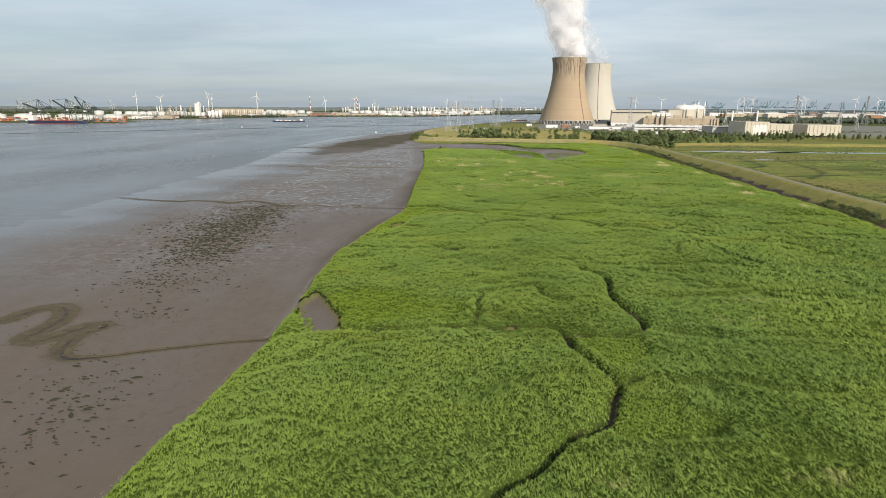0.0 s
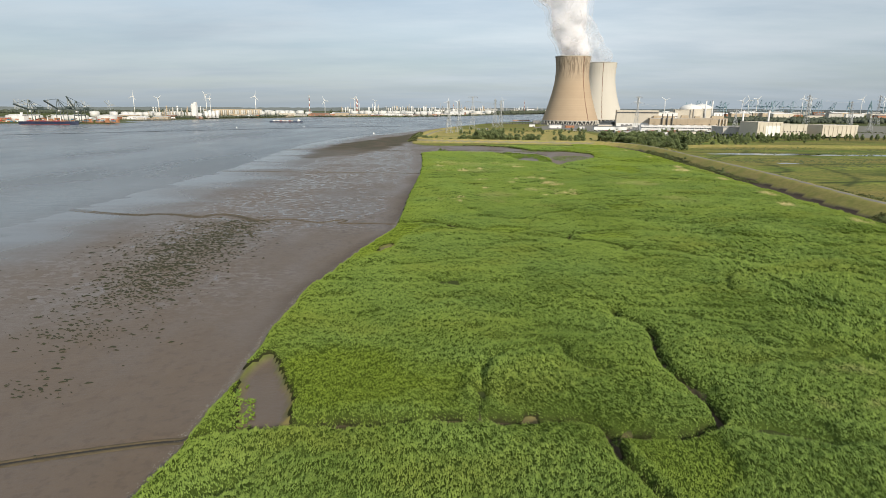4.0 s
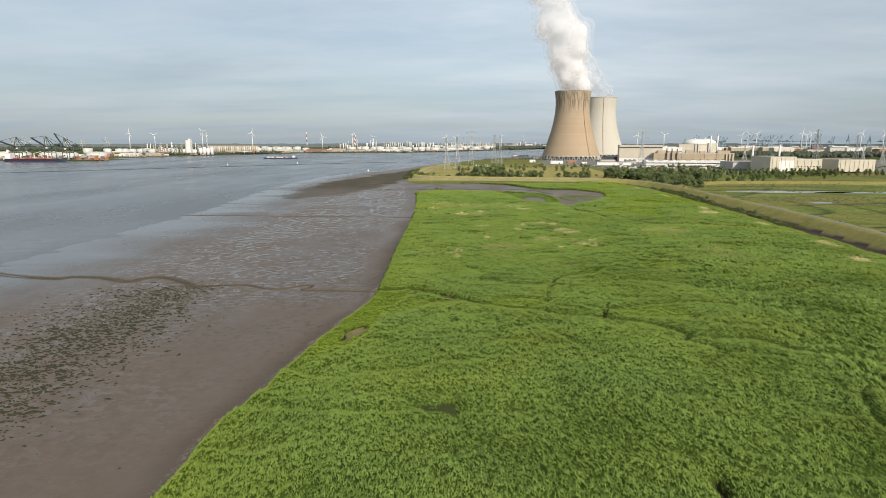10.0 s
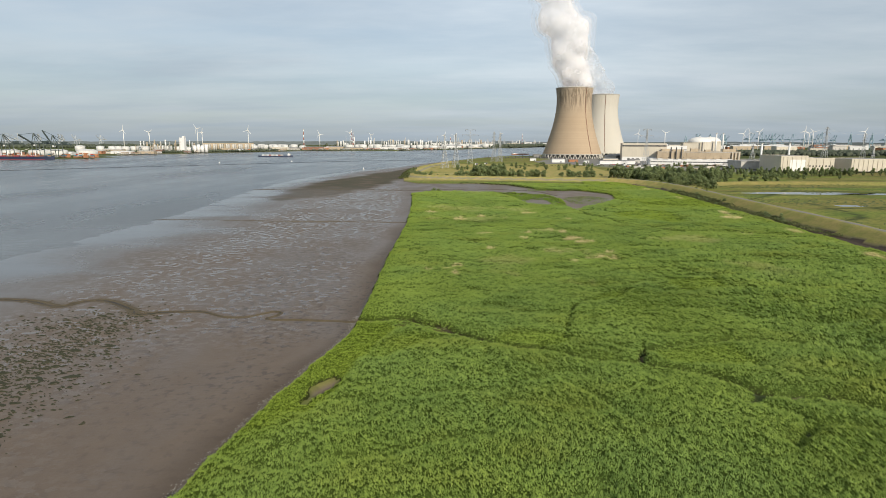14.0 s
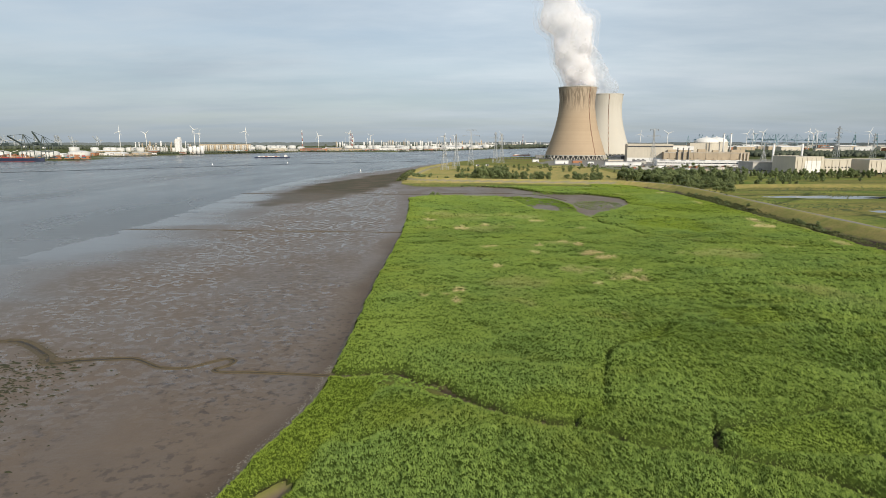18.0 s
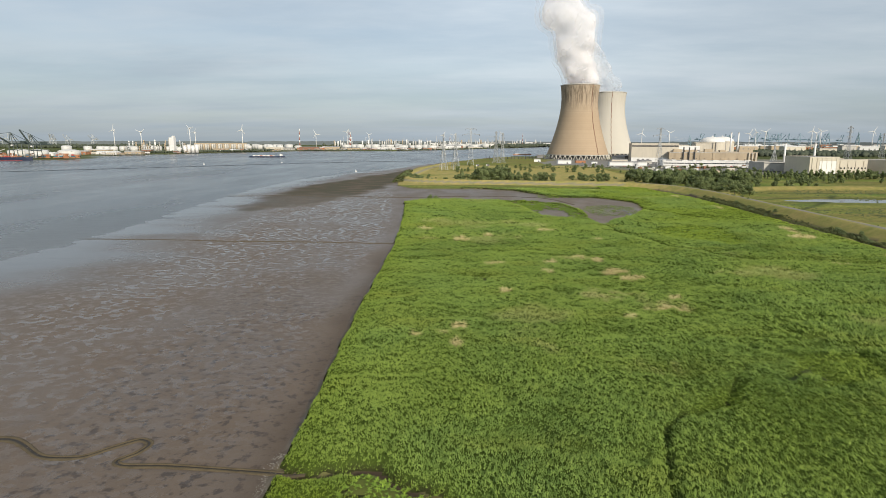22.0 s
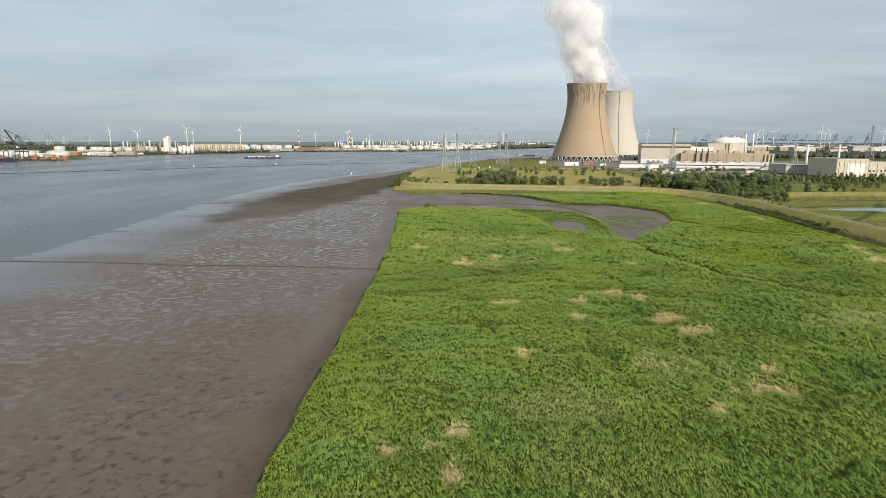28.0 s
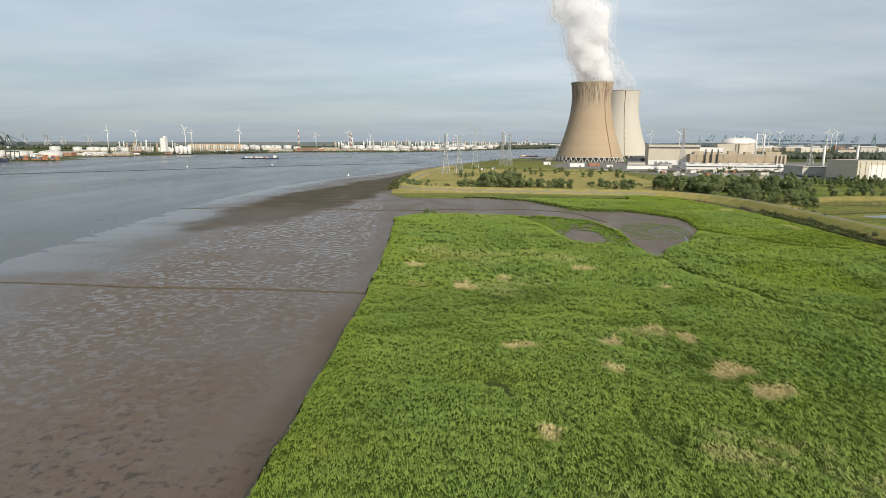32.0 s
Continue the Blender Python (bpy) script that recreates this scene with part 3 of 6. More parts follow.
# faint lines where the reeds are beaten down
CREASES = [(curve([(36, 86), (45, 85.8), (50.2, 83.1), (52.2, 82), (60, 82.4)], 4), 0.9), (curve([(14.2, 65), (28.8, 65.3), (39.5, 65.1), (54.8, 64.8), (70, 66)], 4), 0.6), (curve([(39, 107.5), (44, 107.9), (53.6, 104.5), (63.8, 105.3), (82, 103.3), (100, 105)], 4), 0.8),
           (curve([(3.3, 109), (4.2, 121.3), (5, 127.3), (8, 132), (12.1, 134), (19.2, 136.5), (20.2, 131), (24.6, 127), (31.2, 126.8)], 4), 1.2), (curve([(79.5, 199.4), (78.6, 192), (79.1, 185.3), (81, 177.3), (83, 167), (86, 160)], 4), 1.1),
           (curve([(38, 157), (46.6, 156.6), (54, 157), (64, 157.2), (82, 155.6)], 4), 0.8), (curve([(-35, 86), (-27, 92), (-22, 101)], 4), 0.9), (curve([(-20, 66), (-12, 70), (-8, 83), (-3, 90)], 4), 0.6), (curve([(-33, 70), (-24, 72), (-17, 69)], 4), 0.7),
           (curve([(-9, 210), (4, 213), (12, 209)], 4), 0.6), (curve([(50, 197), (58, 203), (67, 200)], 4), 0.8), (curve([(58, 226), (70, 220), (86, 224)], 4), 0.8), (curve([(-25, 330), (-12, 333), (0, 328)], 4), 0.7), (curve([(-20, 346), (4, 350), (14, 346)], 4), 0.6),
           (curve([(48, 305), (60, 312), (74, 309), (88, 316)], 4), 1.0), (curve([(61, 288), (70, 296), (82, 300)], 4), 1.3), (curve([(-22, 288), (-12, 287), (-4, 290)], 4), 0.6), (curve([(-27, 451), (-8, 454), (8, 447)], 4), 0.8), (curve([(95, 250), (112, 262), (130, 258)], 4), 1.0),
           (curve([(96, 190), (115, 196), (140, 186)], 4), 1.2), (curve([(60, 130), (78, 134), (96, 128)], 4), 0.9), (curve([(86, 330), (110, 338), (140, 330)], 4), 1.0), (curve([(75, 395), (84, 384), (92, 372)], 4), 1.2), (curve([(66, 170), (72, 184), (84, 188)], 4), 0.9)]
LODGED = [([(22, 80), (34.6, 81.6), (33, 72), (29.6, 67.8), (17.6, 67.9), (21.5, 71.2)], 0.45), ([(23, 106), (36, 106), (36, 96), (29, 90), (26, 92)], 0.35), ([(29, 69), (36, 76), (39, 74), (36, 68)], 0.8),
          ([(8, 241), (22, 237), (27, 243), (22, 246), (10, 246)], 0.5), ([(40, 236), (60, 239), (60, 226), (42, 229)], 0.4), ([(-21, 229), (-12, 246), (-4, 243), (-8, 236), (-15, 228)], 0.25), ([(36, 272), (46, 276), (52, 286), (44, 282)], 0.4),
          ([(66, 300), (84, 302), (80, 288), (66, 286)], 0.4), ([(-20, 112), (0, 112), (3, 126), (-12, 128)], 0.3)]
POND = [(-31.5, 107), (-33.4, 112), (-34.6, 117), (-35.8, 122), (-35.9, 127), (-34.3, 131.5), (-31.5, 128), (-29, 120), (-25.8, 114), (-24.6, 108.4), (-29, 106.6)]
VERGE = [(-26.5, 251), (-17, 252), (-14, 248), (-16, 241), (-18.5, 234), (-19.5, 228), (-21, 215), (-24, 204), (-33, 204), (-28, 229), (-26, 240)]
HOLLOW = [(-17, 250.4), (-12.2, 257.2), (-2.4, 252), (0.8, 246), (-1.4, 244.2), (-8.5, 248), (-14, 249.6)]
POND2 = [(-26.5, 209), (-26, 215), (-23, 220), (-21.8, 219), (-23.5, 214), (-25.5, 209)]
MUD_CREEKS = [(curve([(-150, 112), (-112, 110), (-99.2, 112.4), (-97.8, 113.9), (-96.5, 119), (-92.4, 121.5), (-88.2, 118), (-86.2, 111.7), (-86.4, 106.8), (-86.6, 103.2), (-83.7, 101.6), (-81, 104), (-78.5, 109.4), (-74.4, 110.6), (-76.8, 105.7), (-76.6, 101),
                      (-75.3, 97.4), (-72, 94.2), (-66, 95), (-60, 97.5), (-52.5, 100.2), (-41, 103.6), (-35, 104)]), 1.0),
              (curve([(-190, 287), (-175, 283.6), (-153, 275.7), (-136, 272.2), (-133, 275), (-122, 274), (-110, 268.8), (-107, 273), (-100.7, 275), (-89, 267), (-84.4, 262), (-80.5, 263.5), (-78.2, 264), (-71.4, 265), (-68.5, 265), (-65.5, 263.5), (-61.2, 260.7),
                      (-57.8, 260.1), (-54.5, 260.6), (-52.4, 262.6), (-50.2, 264.7), (-48.6, 265.5), (-46.9, 264.3), (-47.3, 261.9), (-48.3, 260.6), (-49, 259.4), (-47.2, 258.4), (-41.3, 258.5), (-34, 257.9), (-26, 257.1), (-21, 256.4)]), 0.8),
              (curve([(-200, 444), (-160, 444), (-141, 443.5), (-116, 441), (-102, 439), (-72, 438.5), (-42, 436), (-28, 434)]), 0.7),
              (curve([(-260, 645), (-216, 650), (-171, 652), (-136, 658), (-100, 645), (-80, 649), (-59, 640), (-26, 644), (-12, 650), (11, 648), (24, 650), (37, 653), (51, 645), (63, 639), (72, 623), (76, 606), (80, 592)]), 0.8)]
RUNNELS = [curve([(85, 581), (92, 579), (99, 576), (104, 563), (105, 546), (101, 528)], 8), curve([(72, 506), (75.2, 497), (74.7, 488), (75.4, 480), (77, 473)], 8)]
DRY = [(-17, 466, 4, 4.5), (0, 438, 4.3, 6), (13, 447, 3, 4), (41, 462, 5, 4), (13, 386, 4.5, 3), (32, 389, 2.4, 2.4), (29, 374, 2, 2.2), (44, 398, 3, 6), (49, 392, 2, 4), (51, 374, 4.5, 4.5), (55, 364, 5, 4), (59, 342, 2.4, 2.8),
       (54, 333, 7, 2), (60, 438, 3.4, 3.2), (-10, 310, 2, 2.2), (0, 316, 2.2, 2.4), (-1, 304, 1.5, 3), (42, 325, 1.6, 2), (155, 447, 6, 7), (13, 350, 2, 2.6), (134, 391, 3, 4.5), (-4, 312, 3, 1.6),
       (150, 300, 4, 7), (161, 470, 4, 9), (160, 338, 4, 10), (158, 262, 3, 10), (163, 400, 3, 8), (168, 560, 3, 16), (166, 640, 3, 10)]
PALE = [(41, 343, 9, 7, 0.5), (54, 336, 8, 3, 0.45), (42, 396, 7, 7, 0.4), (20, 300, 8, 5, 0.22), (90, 372, 8, 4, 0.4), (38, 290, 7, 4, 0.25), (-14, 440, 5, 4, 0.3), (20, 440, 9, 4, 0.3), (43, 60, 5, 2, 0.4), (19, 59, 2, 2.5, 0.55), (62, 114, 7, 2, 0.3), (70, 126, 9, 2, 0.25)]
WATER_Z = -0.5
POOLS = [((300, 626), 44, 11), ((272, 528), 9, 6), ((410, 620), 70, 9), ((380, 458), 30, 4), ((560, 640), 70, 12)]


def ground_height(x, y):
    """Height of the bare ground, and what covers it."""
    wob = (fbm(x, y, 9, 11, 3) - 0.5) * 1.5 * (y < 620)
    s = np.interp(y, *zip(*SHORE)) + wob
    w = np.interp(y, *zip(*WATERLINE))
    f = (s - x) / np.maximum(s - w, 6)
    flat = -0.5 * np.clip(f, 0, 1) - 3.0 * np.clip((f - 1) * 1.2, 0, 1) + (fbm(x, y, 26, 21, 4) - 0.5) * (0.20 - 0.16 * step(f, 0.5, 0.9)) * step(f, 0.05, 0.5) + (fbm(x * 0.10, y, 5, 23, 3) - 0.5) * 0.09 * step(f, 0.55, 0.9)
    land = step(x - s, -0.6, 1.4)
    bay = np.minimum(signed(x, y, BAY), signed(x, y, LEAFY) + 1.5) + (fbm(x, y, 14, 31, 3) - 0.5) * 4
    in_bay = 1 - step(bay, -1.5, 1.0)
    top = 0.8 + 0.3 * fbm(x, y, 40, 41, 3)
    z = flat * (1 - land) + top * land
    z = z * (1 - in_bay * (x > s - 30)) + (0.05 + 0.25 * step(x, -20, 110)) * in_bay * (x > s - 30)
    mudland = np.maximum(1 - land, in_bay * (x > s - 30))
    for pond in (POND, POND2):
        p = 1 - step(signed(x, y, pond) + (fbm(x, y, 5, 33, 2) - 0.5) * 2, -0.8, 0.6)
        z, mudland = z * (1 - p) + 0.02 * p, np.maximum(mudland, p)
    dark = np.zeros_like(z)
    for line, wd in CREEKS:
        d = line_dist(x, y, line)
        c = (1 - step(d, wd * 0.4, wd * 1.5)) * land
        z -= 1.0 * c
        dark = np.maximum(dark, c)
        mudland = np.maximum(mudland, c)
    z = np.where(land > 0.5, np.maximum(z, -0.3), z)
    for line, wd in MUD_CREEKS:
        d = line_dist(x, y, line) + (fbm(x, y, 6, 17, 2) - 0.5) * 0.5
        z -= 0.16 * (1 - step(d, wd * 0.3, wd * 1.6)) * mudland
        dark = np.maximum(dark, (1 - step(d, wd * 0.2, wd * 1.0)) * 0.5 * mudland)
    dd = line_dist(x, y, DITCH)
    wide = 3.0 * (1 - step(np.abs(y - 350), 60, 95))
    c = 1 - step(dd - wide + (fbm(x, y, 9, 51, 3) - 0.5) * 5, 3.2, 5.4)
    z, mudland, dark = z * (1 - c) - 0.35 * c, np.maximum(mudland, c), np.maximum(dark, c * 0.9)
    dk = line_dist(x, y, DIKE)
    bank = np.clip(5.0 - np.maximum(0, dk - 2.6) / 1.75, 0, 5)
    bank = np.maximum(bank, np.clip(3.6 - np.maximum(0, line_dist(x, y, DIKE2) - 2.0) / 3.2, 0, 5))
    z = np.where(bank > 0.4, np.maximum(z, bank), z)
    mudland = mudland * (1 - (bank > 0.9))
    dark = dark * (1 - (bank > 0.9))
    polder = np.where(y < 760, (x > np.interp(y, [q[1] for q in DIKE[:40]], [q[0] for q in DIKE[:40]])) * 1.0, (y > 800) * (x > s) * 1.0)
    z = np.where((bank <= 0.4) & (polder > 0), 0.7 + 0.5 * (fbm(x, y, 60, 61, 3) - 0.5) + step(y, 960, 1120) * 2.2, z)
    for (px, py), a, b in POOLS:
        e = np.hypot((x - px) / a, (y - py) / b) + (fbm(x, y, 10, 71, 3) - 0.5) * 0.5
        z = np.where(e < 1.25, np.minimum(z, 0.28 + 0.3 * np.clip(e - 0.95, 0, 1)), z)
    fb = signed(x, y, FAR) + (fbm(x, y, 90, 81, 3) - 0.5) * 40
    far = 1 - step(fb, -14, 2)
    z = np.where(far > 0, np.maximum(z * (1 - far) + 2.6 * far, z * (far < 0.02) - 9 * (far >= 0.02)), z)
    land_all = np.clip(np.maximum((1 - mudland) * np.maximum(land, bank > 0.4), far > 0.45), 0, 1)
    return z, land_all, dark, dk, polder, in_bay, s, w, f


def reed_height(x, y):
    """Height of the reeds above the ground: none outside the marsh."""
    wob = (fbm(x, y, 9, 11, 3) - 0.5) * 1.5
    s = np.interp(y, *zip(*SHORE)) + wob
    m = step(x - s, 0.2, 1.6) * (y < 790)
    bay = np.minimum(signed(x, y, BAY), signed(x, y, LEAFY) + 1.5) + (fbm(x, y, 14, 31, 3) - 0.5) * 4
    m *= step(bay, 0.3, 2.2) * np.where((y > 600) & (x < 0), step(-y, -640, -630), 1)
    for pond in (POND, POND2):
        m *= step(signed(x, y, pond) + (fbm(x, y, 5, 33, 2) - 0.5) * 2, 0.3, 1.5)
    dip = np.zeros_like(m)
    for line, wd in CREEKS:
        d = line_dist(x, y, line)
        gap = step(d + (fbm(x, y, 3, 19, 2) - 0.5) * 1.2, wd * 0.55, wd * 1.15)
        m *= gap
        dip = np.maximum(dip, min(1.0, wd) * np.exp(-(d / (2.4 * wd + 0.8)) ** 2))
    m *= step(line_dist(x, y, DITCH) - 1.5 * (1 - step(np.abs(y - 350), 60, 95)) + (fbm(x, y, 9, 51, 3) - 0.5) * 6, 6.5, 9.5)
    m *= step(line_dist(x, y, DIKE), 11.5, 14.0) * (x < np.interp(y, [q[1] for q in DIKE[:40]], [q[0] for q in DIKE[:40]]) - 6)
    m *= 1 - step(y, 690, 735) * (x < 130)
    crease = np.abs(fbm(x, y, 22, 91, 4) - 0.5) * 2
    h = 1.85 + 0.8 * (fbm(x, y, 16, 95, 3) - 0.5) + 0.9 * (fbm(x * 0.8, y * 1.15, 4.5, 97, 3) - 0.5) - 1.25 * (1 - step(crease, 0.0, 0.085)) * step(fbm(x, y, 35, 93, 3), 0.45, 0.6) - 0.3 * dip
    for line, deep in CREASES:
        h = h - 1.5 * deep * np.exp(-((line_dist(x, y, line) + (fbm(x, y, 3, 19, 2) - 0.5) * 0.8) / 0.75) ** 2)
        h = h + 0.35 * deep * np.exp(-((line_dist(x, y, line) - 2.0) / 1.0) ** 2)
    lodged = np.zeros_like(m)
    for zone, deep in LODGED:
        flat = 1 - step(signed(x, y, zone) + (fbm(x, y, 4, 113, 3) - 0.5) * 2.5, -0.8, 0.8)
        h, lodged = h * (1 - deep * flat), np.maximum(lodged, 0.55 * flat)
    holes = step(fbm(x * 0.7, y * 1.4, 9, 101, 3), 0.68, 0.74)
    h -= 1.1 * holes
    low = np.clip(np.exp(-((x - s) / 5.0) ** 2) * 0.5 + (1 - step(np.abs(y - 226), 22, 34)) * np.exp(-((x - s) / 8.0) ** 2)
                  + step(y, 470, 520) * step(x, 60, 100) * step(fbm(x, y, 40, 105, 3), 0.35, 0.55) * 0.8
                  + (1 - step(np.hypot((x + 20) / 19, (y - 121) / 13) + (fbm(x, y, 5, 107, 3) - 0.5) * 0.5, 0.6, 1.05)) + 0.15 * dip + (1 - step(signed(x, y, LEAFY), -2, 4)) * 0.9 + (1 - step(signed(x, y, BRIGHT) + (fbm(x, y, 12, 115, 3) - 0.5) * 12, -3, 4)) * 0.95
                  + (1 - step(line_dist(x, y, DITCH), 10, 22)) * 0.6, 0, 1)
    verge = (1 - step(signed(x, y, VERGE) + (fbm(x, y, 4, 127, 2) - 0.5) * 2, -1.0, 1.0))
    low = np.maximum(np.maximum(low, verge), lodged)
    # hollow: reeds thinned so the dark bed colour stands for its shadow
    hol = 1 - step(signed(x, y, HOLLOW) + (fbm(x, y, 4, 109, 2) - 0.5) * 2, -1.0, 1.0)
    low, m = np.maximum(low, hol), m * (1 - 0.8 * hol)
    h *= (1 - 0.5 * low) * (1 - 0.5 * dip) * (1 - 0.45 * hol) * (1 - 0.35 * verge)
    dry = np.zeros_like(h)
    for cx, cy, a, b in DRY:
        e = np.hypot((x - cx) / a, (y - cy) / b) + (fbm(x, y, 3.5, 111, 3) - 0.5) * 1.6
        dry = np.maximum(dry, 1 - step(e, 0.55, 1.0))
    for cx, cy, a, b, k in PALE:
        e = np.hypot((x - cx) / a, (y - cy) / b) + (fbm(x, y, 3.5, 117, 3) - 0.5) * 1.8
        dry = np.maximum(dry, k * (1 - step(e, 0.4, 1.1)) * step(fbm(x, y, 2.2, 119, 2), 0.35, 0.6))
    dry = np.maximum(dry, step(fbm(x, y, 28, 121, 4), 0.62, 0.74) * step(y, 290, 330) * 0.25)
    return h * m, m, np.clip(dry, 0, 1), low


def spread(stops, tail_lo, tail_hi, grow):
    """Grid lines: even within each stretch, widening outwards."""
    out = [stops[0][0]]
    for (a, _), (b, _), st in zip(stops, stops[1:], [q[1] for q in stops]):
        n = max(1, round((b - a) / st))
        out += [a + (b - a) * (i + 1) / n for i in range(n)]
    st = stops[0][1]
    while out[0] > tail_lo:
        st *= grow
        out.insert(0, max(tail_lo, out[0] - st))
    st = stops[-2][1]
    while out[-1] < tail_hi:
        st *= grow
        out.append(min(tail_hi, out[-1] + st))
    return np.array(out)


GX = spread([(-190, 1.7), (-105, 1.0), (-45, 0.85), (95, 1.8), (215, 4.5), (620, 0)], -5600, 5600, 1.13)
GY = spread([(40, 0.95), (290, 1.4), (480, 2.4), (840, 0)], -500, 5600, 1.055)


def grid_faces(nx, ny):
    i, j = np.meshgrid(np.arange(nx - 1), np.arange(ny - 1))
    a = (j * nx + i).ravel()
    return np.stack([a, a + 1, a + nx + 1, a + nx], axis=1)


XX, YY = np.meshgrid(GX, GY)
gz, land_a, dark_a, dike_d, polder_a, bay_a, shore_a, wline_a, f_a = ground_height(XX, YY)
rh, rm, rdry, rlow = reed_height(XX, YY)
ripple_a = np.clip(step(YY + (fbm(XX, YY, 60, 131, 3) - 0.5) * 90, 110, 190) * (1 - step(YY, 640, 800) * 0.5) * step(f_a, 0.01, 0.08) * (1 - step(f_a, 0.42, 0.8) * 0.85), 0, 1)
plain = 0.75 * np.exp(-(((YY - 218) / 30) ** 4)) * step(XX, -80, -55) + 0.35 * np.exp(-(((YY - 350) / 88) ** 4)) * step(XX - 0.22 * (YY - 350), -104, -62) + np.exp(-(((YY - 40) / 75) ** 4))
ripple_a = np.clip(ripple_a * (0.7 + 0.3 * step(YY, 190, 290)) - plain, 0, 1) * (0.5 + 0.5 * step(fbm(XX, YY, 30, 133, 3), 0.22, 0.42))
hollow_a = (1 - step(np.abs(shore_a - XX - 20), 12, 34)) * (1 - step(YY, 330, 410)) * (0.3 + 0.7 * step(YY, 195, 240)) * step(fbm(XX, YY, 25, 137, 3), 0.34, 0.52)
STRAND = [(-66, 900), (-64, 790), (-74, 720), (-88, 660), (-102, 610), (-116, 575), (-134, 548), (-146, 556), (-148, 620), (-150, 690), (-146, 770), (-124, 860), (-98, 980), (-70, 1110), (-34, 1265), (-30, 1265), (-66, 1085), (-76, 940)]
algae_a = (1 - step(signed(XX, YY, STRAND) + (fbm(XX, YY, 30, 139, 4) - 0.5) * 34, -8, 7)) * (XX < shore_a) * (0.55 + 0.45 * step(YY, 620, 700))
algae_a = np.maximum(algae_a, (1 - step(line_dist(XX, YY, MUD_CREEKS[0][0]), 1.5, 4.0)) * step(-XX, 66, 80) * (1 - step(YY, 128, 136)) * 0.45)
algae_a = np.maximum(algae_a, (1 - step(line_dist(XX, YY, MUD_CREEKS[1][0]), 1.0, 3.0)) * step(-XX, 78, 90) * 0.4)
soak_a = step(f_a + (fbm(XX * 0.3, YY, 22, 149, 4) - 0.5) * 0.35, 0.5, 0.98)
# wet mud beside the reeds, with their shadow and reflection painted in dark
strip = ((1 - step(shore_a - XX + (fbm(XX, YY, 14, 153, 3) - 0.5) * 5, 0.5, 6.5)) * (XX < shore_a) * step(YY, 120, 170) * (1 - step(YY, 380, 460)))
dark_a = np.maximum(dark_a, strip * 0.4)
dike2_d = line_dist(XX, YY, DIKE2)
far_bank = (signed(XX, YY, FAR) < 5) * 1.0
yard = step(YY + (fbm(XX, YY, 50, 147, 3) - 0.5) * 70, 930, 985) * (1 - step(YY, 1480, 1560)) * step(XX - 0.55 * (1150 - np.minimum(YY, 1150)), 170, 215)
rough_land = step(YY, 1480, 1560) * step(XX, 430, 520) * (1 - far_bank)
paved_a = 0.85 * yard + 0.7 * (1 - step(np.abs(dike_d - 6.5), 0.9, 1.8)) * (YY > 745) * (XX < 178) + (1 - step(dike_d, 1.0, 1.7)) * (YY < 745) * (XX > 150) + step(YY, 1100, 1180) * (XX > 150) * step(fbm(XX, YY, 80, 141, 3), 0.42, 0.5) * (YY < 1420) * (XX < 640)
straw_a = np.clip((1 - step(dike_d, 9, 12)) * (0.62 + 0.33 * (YY > 690)) + 0.55 * (1 - step(dike2_d + (fbm(XX, YY, 20, 145, 3) - 0.5) * 6, 8, 13)) + (YY > 760) * (YY < 1150) * (XX < 215) * step(fbm(XX, YY, 60, 143, 3), 0.25, 0.5) * 0.9, 0, 1)
DRAINS = [[(214, 640), (226, 632), (252, 641), (280, 646), (310, 642), (360, 640)], [(226, 380), (262, 430), (280, 520)], [(212, 300), (260, 318), (340, 322), (430, 312)], [(218, 395), (300, 412), (400, 408), (520, 420)], [(236, 505), (330, 522), (430, 515)], [(216, 560), (262, 610), (300, 660)],
          [(300, 330), (312, 400), (306, 470)], [(214, 690), (330, 684), (480, 694), (640, 690)], [(390, 360), (402, 470), (398, 560)], [(212, 445), (240, 470), (252, 540)]]
drain_a = np.zeros_like(XX)
for line in DRAINS:
    drain_a = np.maximum(drain_a, 1 - step(line_dist(XX, YY, curve(line, 5)) + (fbm(XX, YY, 12, 161, 3) - 0.5) * 4, 0.8, 3.0))
ground = np_mesh("ground", np.stack([XX.ravel(), YY.ravel(), gz.ravel()], axis=1), grid_faces(len(GX), len(GY)), "ground", True,
                 {"land": land_a, "dark": dark_a, "ripple": ripple_a, "hollow": hollow_a, "soak": soak_a, "algae": algae_a, "soil": np.clip(np.clip(rm * 2, 0, 1) * (1 - polder_a) + drain_a + 0.8 * far_bank + 0.85 * rough_land, 0, 1), "paved": np.clip(paved_a, 0, 1), "straw": straw_a})
tagged(ground, "tidal mudflat, marsh soil, grass dike and polder meadow", "ground", kind="structure")

water = np_mesh("water", [(-5600, -500, WATER_Z), (1600, -500, WATER_Z), (1600, 5600, WATER_Z), (-5600, 5600, WATER_Z)], [(0, 1, 2, 3)], "water")
rip = curve([(-900, 700), (-760, 860), (-660, 960), (-540, 1075), (-430, 1180), (-320, 1295), (-200, 1390), (-90, 1450)], 8)
rip_v = [(x + d * 0.70, y - d * 0.72, WATER_Z + h) for x, y in rip for d, h in ((-7, 0.012), (0, 0.03), (7, 0.012))]
rip_f = [(3 * i + j + 1, 3 * i + j, 3 * i + j + 3, 3 * i + j + 4) for i in range(len(rip) - 1) for j in (0, 1)]
tagged(np_mesh("tide_line", rip_v, rip_f, "slick"), "thin dark ripple line where two currents meet", "ripple", kind="structure")
tagged(water, "wide grey-brown tidal river at low water", "river", kind="structure")
